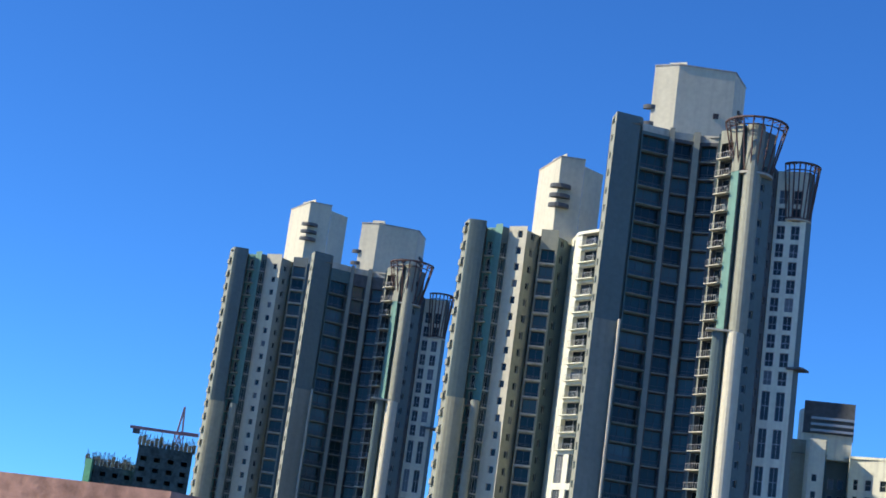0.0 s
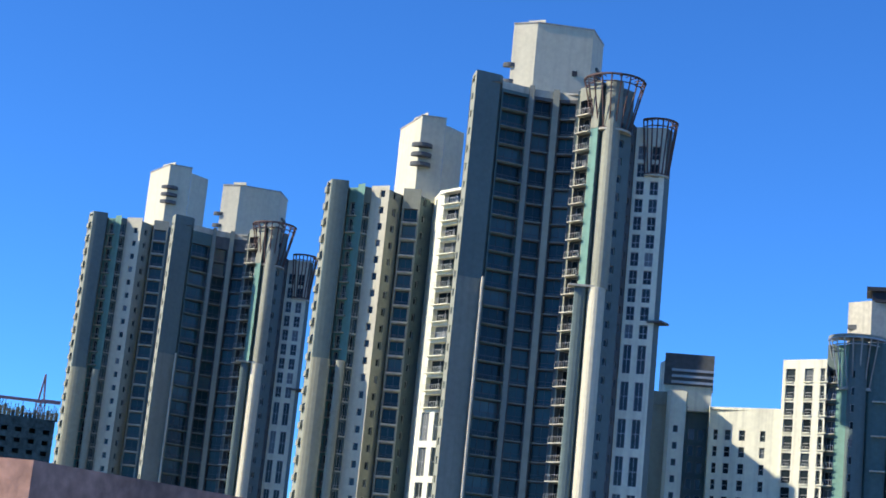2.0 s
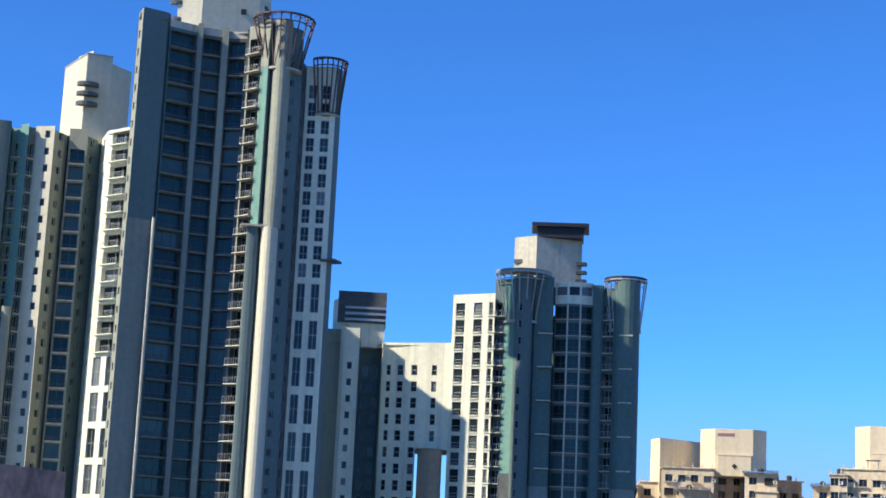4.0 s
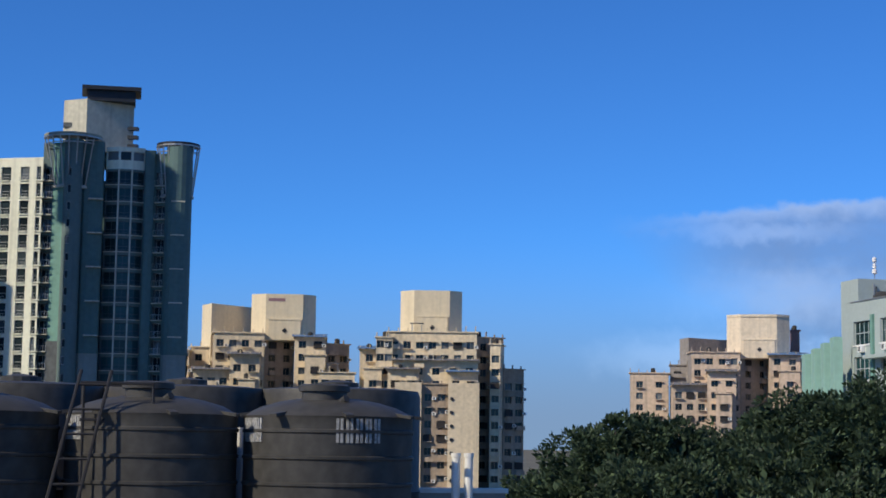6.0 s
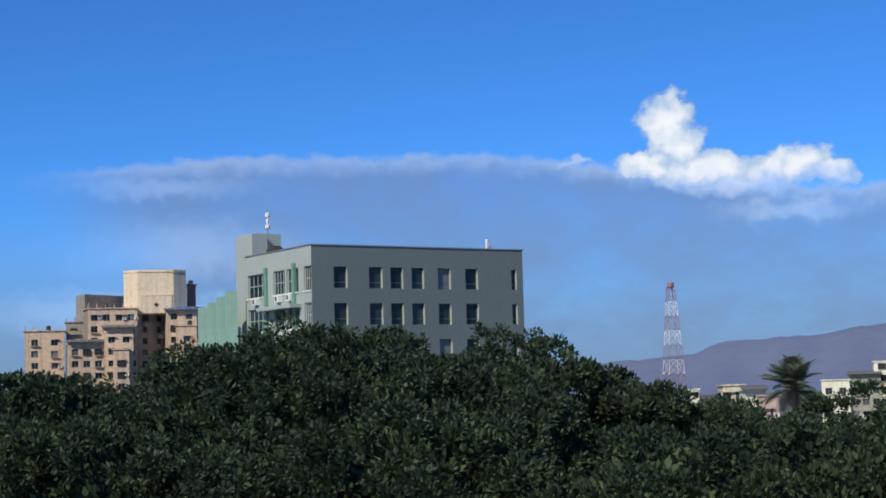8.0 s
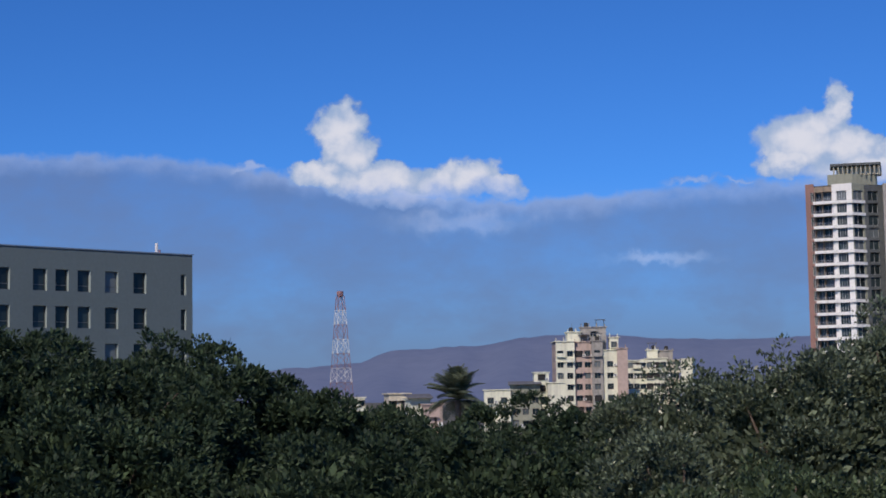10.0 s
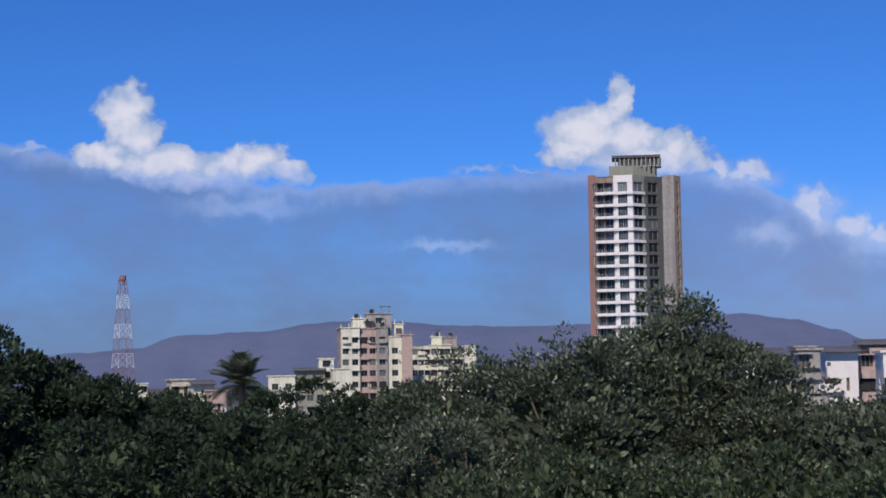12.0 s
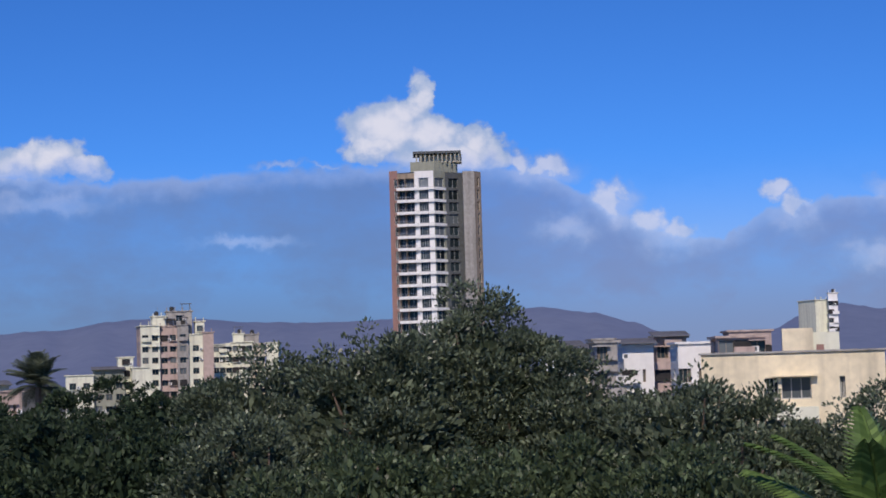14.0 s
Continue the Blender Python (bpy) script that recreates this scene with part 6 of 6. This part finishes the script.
def tree(az, d, top, rx, rz, label, mat=LEAF, tufts=2000, per=48, spread=0.2, size=0.12, lump=0.22, seed=1, sparse=0.0, ry=None):
    """A broad tree: tapered trunk, forking limbs, and a crown of leaf tufts over a lumpy shell with gaps."""
    global rng
    rng = np.random.default_rng(seed)
    rnd = random.Random(seed)
    root = tagged(new("tree"), label, "tree", "trees")
    root.location = P(az, d)
    ry = ry or rx
    zc = top - rz
    # shell of tuft centres: upper part of an ellipsoid, denser towards the viewer
    u = rng.normal(size=(tufts * 3, 3))
    u /= np.linalg.norm(u, axis=1)[:, None]
    u = u[(u[:, 2] > -0.75)]
    toward = np.array([-math.sin(radians(az)), -math.cos(radians(az)), 0])
    u = u[(u @ toward > -0.45)][:tufts]
    bump = np.array([noise.noise((p[0] * 2.6 + seed, p[1] * 2.6, p[2] * 2.6)) + 0.5 * noise.noise((p[0] * 6, p[1] * 6 + seed, p[2] * 6)) + 0.35 * noise.noise((p[0] * 15, p[1] * 15, p[2] * 15 + seed)) for p in u])
    depth = 1 - 0.16 * rng.random(len(u)) ** 2 - (rng.random(len(u)) < 0.25) * 0.22 * rng.random(len(u))
    rad = (1 + lump * bump) * depth
    rad = np.minimum(rad, 1.10)
    if sparse:
        stick = rng.random(len(u)) < sparse
        rad = np.where(stick, rad * (1 + 0.07 * rng.random(len(u))), rad)
    cen = u * rad[:, None] * np.array([rx, ry, rz]) + np.array([0, 0, zc])
    # gather the tufts into leafy mounds at the ends of branches, with dark hollows between them
    k = max(30, len(cen) // 22)
    heads, own = cen[:k].copy(), rng.integers(0, k, len(cen))
    heads[:, 2] += rng.uniform(-0.55, 0.1, k)
    off = rng.normal(size=(len(cen), 3))
    off /= np.linalg.norm(off, axis=1)[:, None]
    off[:, 2] = np.abs(off[:, 2]) * 0.8 - 0.1
    reach = (0.55 if sparse else 0.8) * (0.55 + 0.9 * rng.random(k))
    mound = heads[own] + off * reach[own][:, None] * (0.7 + 0.3 * rng.random((len(cen), 1)))
    keep = rng.random(len(cen)) < (0.22 if sparse else 0.08)
    cen = np.where(keep[:, None], cen * np.array([0.97, 0.97, 1.0]), mound)
    cen = cen[cen[:, 2] > 1.5]
    out = (cen - np.array([0, 0, zc]))
    out /= np.linalg.norm(out, axis=1)[:, None]
    out[:, 2] += 0.35
    part("crown", leaves_mesh(cen, out, per, spread, size, mat, 0.3 if sparse else 0.9, 0.27 if sparse else 0.24), root)
    k = max(300, len(u) // 3)
    inner = u[:k] * np.array([rx, ry, rz]) * (0.58 + 0.24 * rng.random((k, 1))) + np.array([0, 0, zc])
    part("inner_foliage", leaves_mesh(inner[inner[:, 2] > 1.5], u[:k][inner[:, 2] > 1.5], 28, 0.5, 0.22, mat), root)
    trunk = Shape()
    trunk.tube((0, 0, 0), (0.15, 0.1, zc * 0.55), 0.32, M["bark"], 10, 0.24)
    part("trunk", trunk.mesh("trunk"), root)
    limbs = 9 if not sparse else 26
    for j in range(limbs):
        b = Vector((0.15, 0.1, zc * 0.5))
        k = rnd.randrange(len(cen))
        e = Vector(cen[k])
        s = Shape()
        m1 = b.lerp(e, 0.4) + Vector((rnd.uniform(-0.4, 0.4), rnd.uniform(-0.4, 0.4), 0.5))
        m2 = b.lerp(e, 0.75) + Vector((rnd.uniform(-0.3, 0.3), rnd.uniform(-0.3, 0.3), 0.3))
        s.tube(b, m1, 0.16, M["bark"], 6, 0.09)
        s.tube(m1, m2, 0.09, M["bark"], 6, 0.05)
        s.tube(m2, e, 0.05, M["bark"], 5, 0.015)
        for q in range(3):
            t = m2 + Vector((rnd.uniform(-0.8, 0.8), rnd.uniform(-0.8, 0.8), rnd.uniform(0.2, 0.9)))
            s.tube(m2, t, 0.03, M["bark"], 4, 0.01)
        part("limb", s.mesh("limb"), root)
    return root


DOME = "broad dark green tree with dense rounded crown"
LOOSE = "loose grey-green tree with bare twigs and glossy leaves"
tree(12.1, 41, 11.12, 7.2, 3.0, DOME, tufts=4600, seed=3, lump=0.16)
tree(17.4, 42, 10.9, 4.6, 4.0, DOME, tufts=2200, seed=8)
tree(2.7, 39, 10.3, 3.8, 2.7, DOME, tufts=1700, seed=12)
tree(6.5, 35, 9.6, 3.8, 3.4, DOME, tufts=1700, seed=13)
tree(14.0, 35, 9.9, 4.5, 3.6, DOME, tufts=1900, seed=14)
tree(22.8, 41, 9.85, 3.6, 3.6, DOME, tufts=1500, seed=17)
tree(27.0, 46, 9.05, 3.8, 3.6, DOME, tufts=1500, seed=21)
tree(23.0, 33, 8.9, 3.0, 3.2, DOME, tufts=1300, seed=24)
tree(31.5, 50, 9.9, 4.2, 3.8, "dark green tree with flat spreading crown", tufts=1600, seed=31, lump=0.2)
tree(29.0, 36, 8.9, 3.2, 3.0, "dark green tree with flat spreading crown", tufts=1400, seed=33, lump=0.22)
tree(35.5, 40, 10.15, 3.0, 3.4, LOOSE, LEAF_GREY, 1300, 28, 0.28, 0.10, 0.25, 41, 0.15)
tree(34.8, 32, 8.7, 2.6, 3.0, LOOSE, LEAF_GREY, 1200, 28, 0.27, 0.095, 0.25, 43, 0.12)
tree(42.0, 36, 11.15, 2.1, 4.0, LOOSE, LEAF_GREY, 2400, 28, 0.27, 0.095, 0.3, 45, 0.22)
tree(39.0, 34, 10.6, 2.0, 3.6, LOOSE, LEAF_GREY, 1700, 28, 0.27, 0.095, 0.3, 47, 0.22)
tree(45.6, 35, 9.75, 2.3, 3.8, LOOSE, LEAF_GREY, 1500, 28, 0.27, 0.095, 0.3, 49, 0.22)
tree(49.0, 33, 9.5, 2.1, 3.4, LOOSE, LEAF_GREY, 1400, 28, 0.27, 0.095, 0.3, 51, 0.22)
tree(52.0, 34, 9.1, 2.0, 3.2, LOOSE, LEAF_GREY, 1300, 28, 0.27, 0.095, 0.3, 53, 0.22)
tree(55.6, 33, 9.1, 2.2, 3.4, LOOSE, LEAF_GREY, 1300, 28, 0.27, 0.095, 0.3, 55, 0.2)
tree(44.0, 27, 8.6, 2.6, 2.8, "dark leafy tree with small glossy leaves", LEAF_MID, 1500, 30, 0.25, 0.09, 0.25, 57, 0.15)
tree(38.5, 27, 8.6, 2.6, 2.8, "dark leafy tree with small glossy leaves", LEAF_MID, 1500, 30, 0.25, 0.09, 0.25, 58, 0.15)
tree(49.5, 26, 8.4, 2.4, 2.6, "dark leafy tree with small glossy leaves", LEAF_MID, 1400, 30, 0.25, 0.09, 0.25, 59, 0.15)


def frond(length, droop, leaflets=34, wide=0.5, mat=PALM):
    """One feather palm leaf: a bending rib with narrow leaflets on both sides."""
    s = Shape()
    pts = [Vector((length * f, 0, length * (0.55 * f - droop * f * f))) for f in [j / leaflets for j in range(leaflets + 1)]]
    for a, b in zip(pts[::2], pts[2::2]):
        s.tube(a, b, 0.018, mat, 4)
    for j in range(3, leaflets):
        p, q = pts[j], pts[min(j + 1, leaflets)]
        t = (q - pts[j - 1]).normalized()
        w = wide * math.sin(math.pi * (0.12 + 0.86 * j / leaflets)) ** 0.7
        for sd in (-1, 1):
            tip = p + t * w * 0.75 + Vector((0, sd * w, -w * 0.35))
            mid = p.lerp(tip, 0.45) + Vector((0, 0, 0.05))
            e = t * 0.022
            s.face([p - e, mid - e * 1.3, tip, mid + e * 1.3, p + e], mat)
    return s.mesh("frond")


def palm(az, d, top, length, n, label, up=0.5, stem=0.16, seed=2, wide=0.5, face=0, mat=PALM):
    rnd = random.Random(seed)
    root = tagged(new("palm_tree"), label, "palm tree")
    root.location = P(az, d)
    s = Shape()
    s.tube((0, 0, 0), (0, 0, top), stem * 1.2, M["bark"], 10, stem)
    part("trunk", s.mesh("trunk"), root)
    kinds = [frond(length, dr, wide=wide, mat=mat) for dr in (0.5, 0.75, 1.0)]
    for j in range(n):
        a = face + 360 * j / n + rnd.uniform(-9, 9)
        tilt = rnd.uniform(-55, 15) * up * 2
        part("frond", kinds[j % 3], root, Matrix.Translation((0, 0, top)) @ Matrix.Rotation(radians(a), 4, "Z") @ Matrix.Rotation(radians(tilt), 4, "Y"))


palm(27.72, 92, 9.75, 1.85, 48, "small distant palm with stiff spreading fronds", up=0.95, seed=4, wide=0.55, mat=PALM_GREY)
palm(55.4, 15.5, 8.0, 1.6, 20, "bright green coconut palm with feathery fronds", up=0.75, seed=9, wide=0.3)
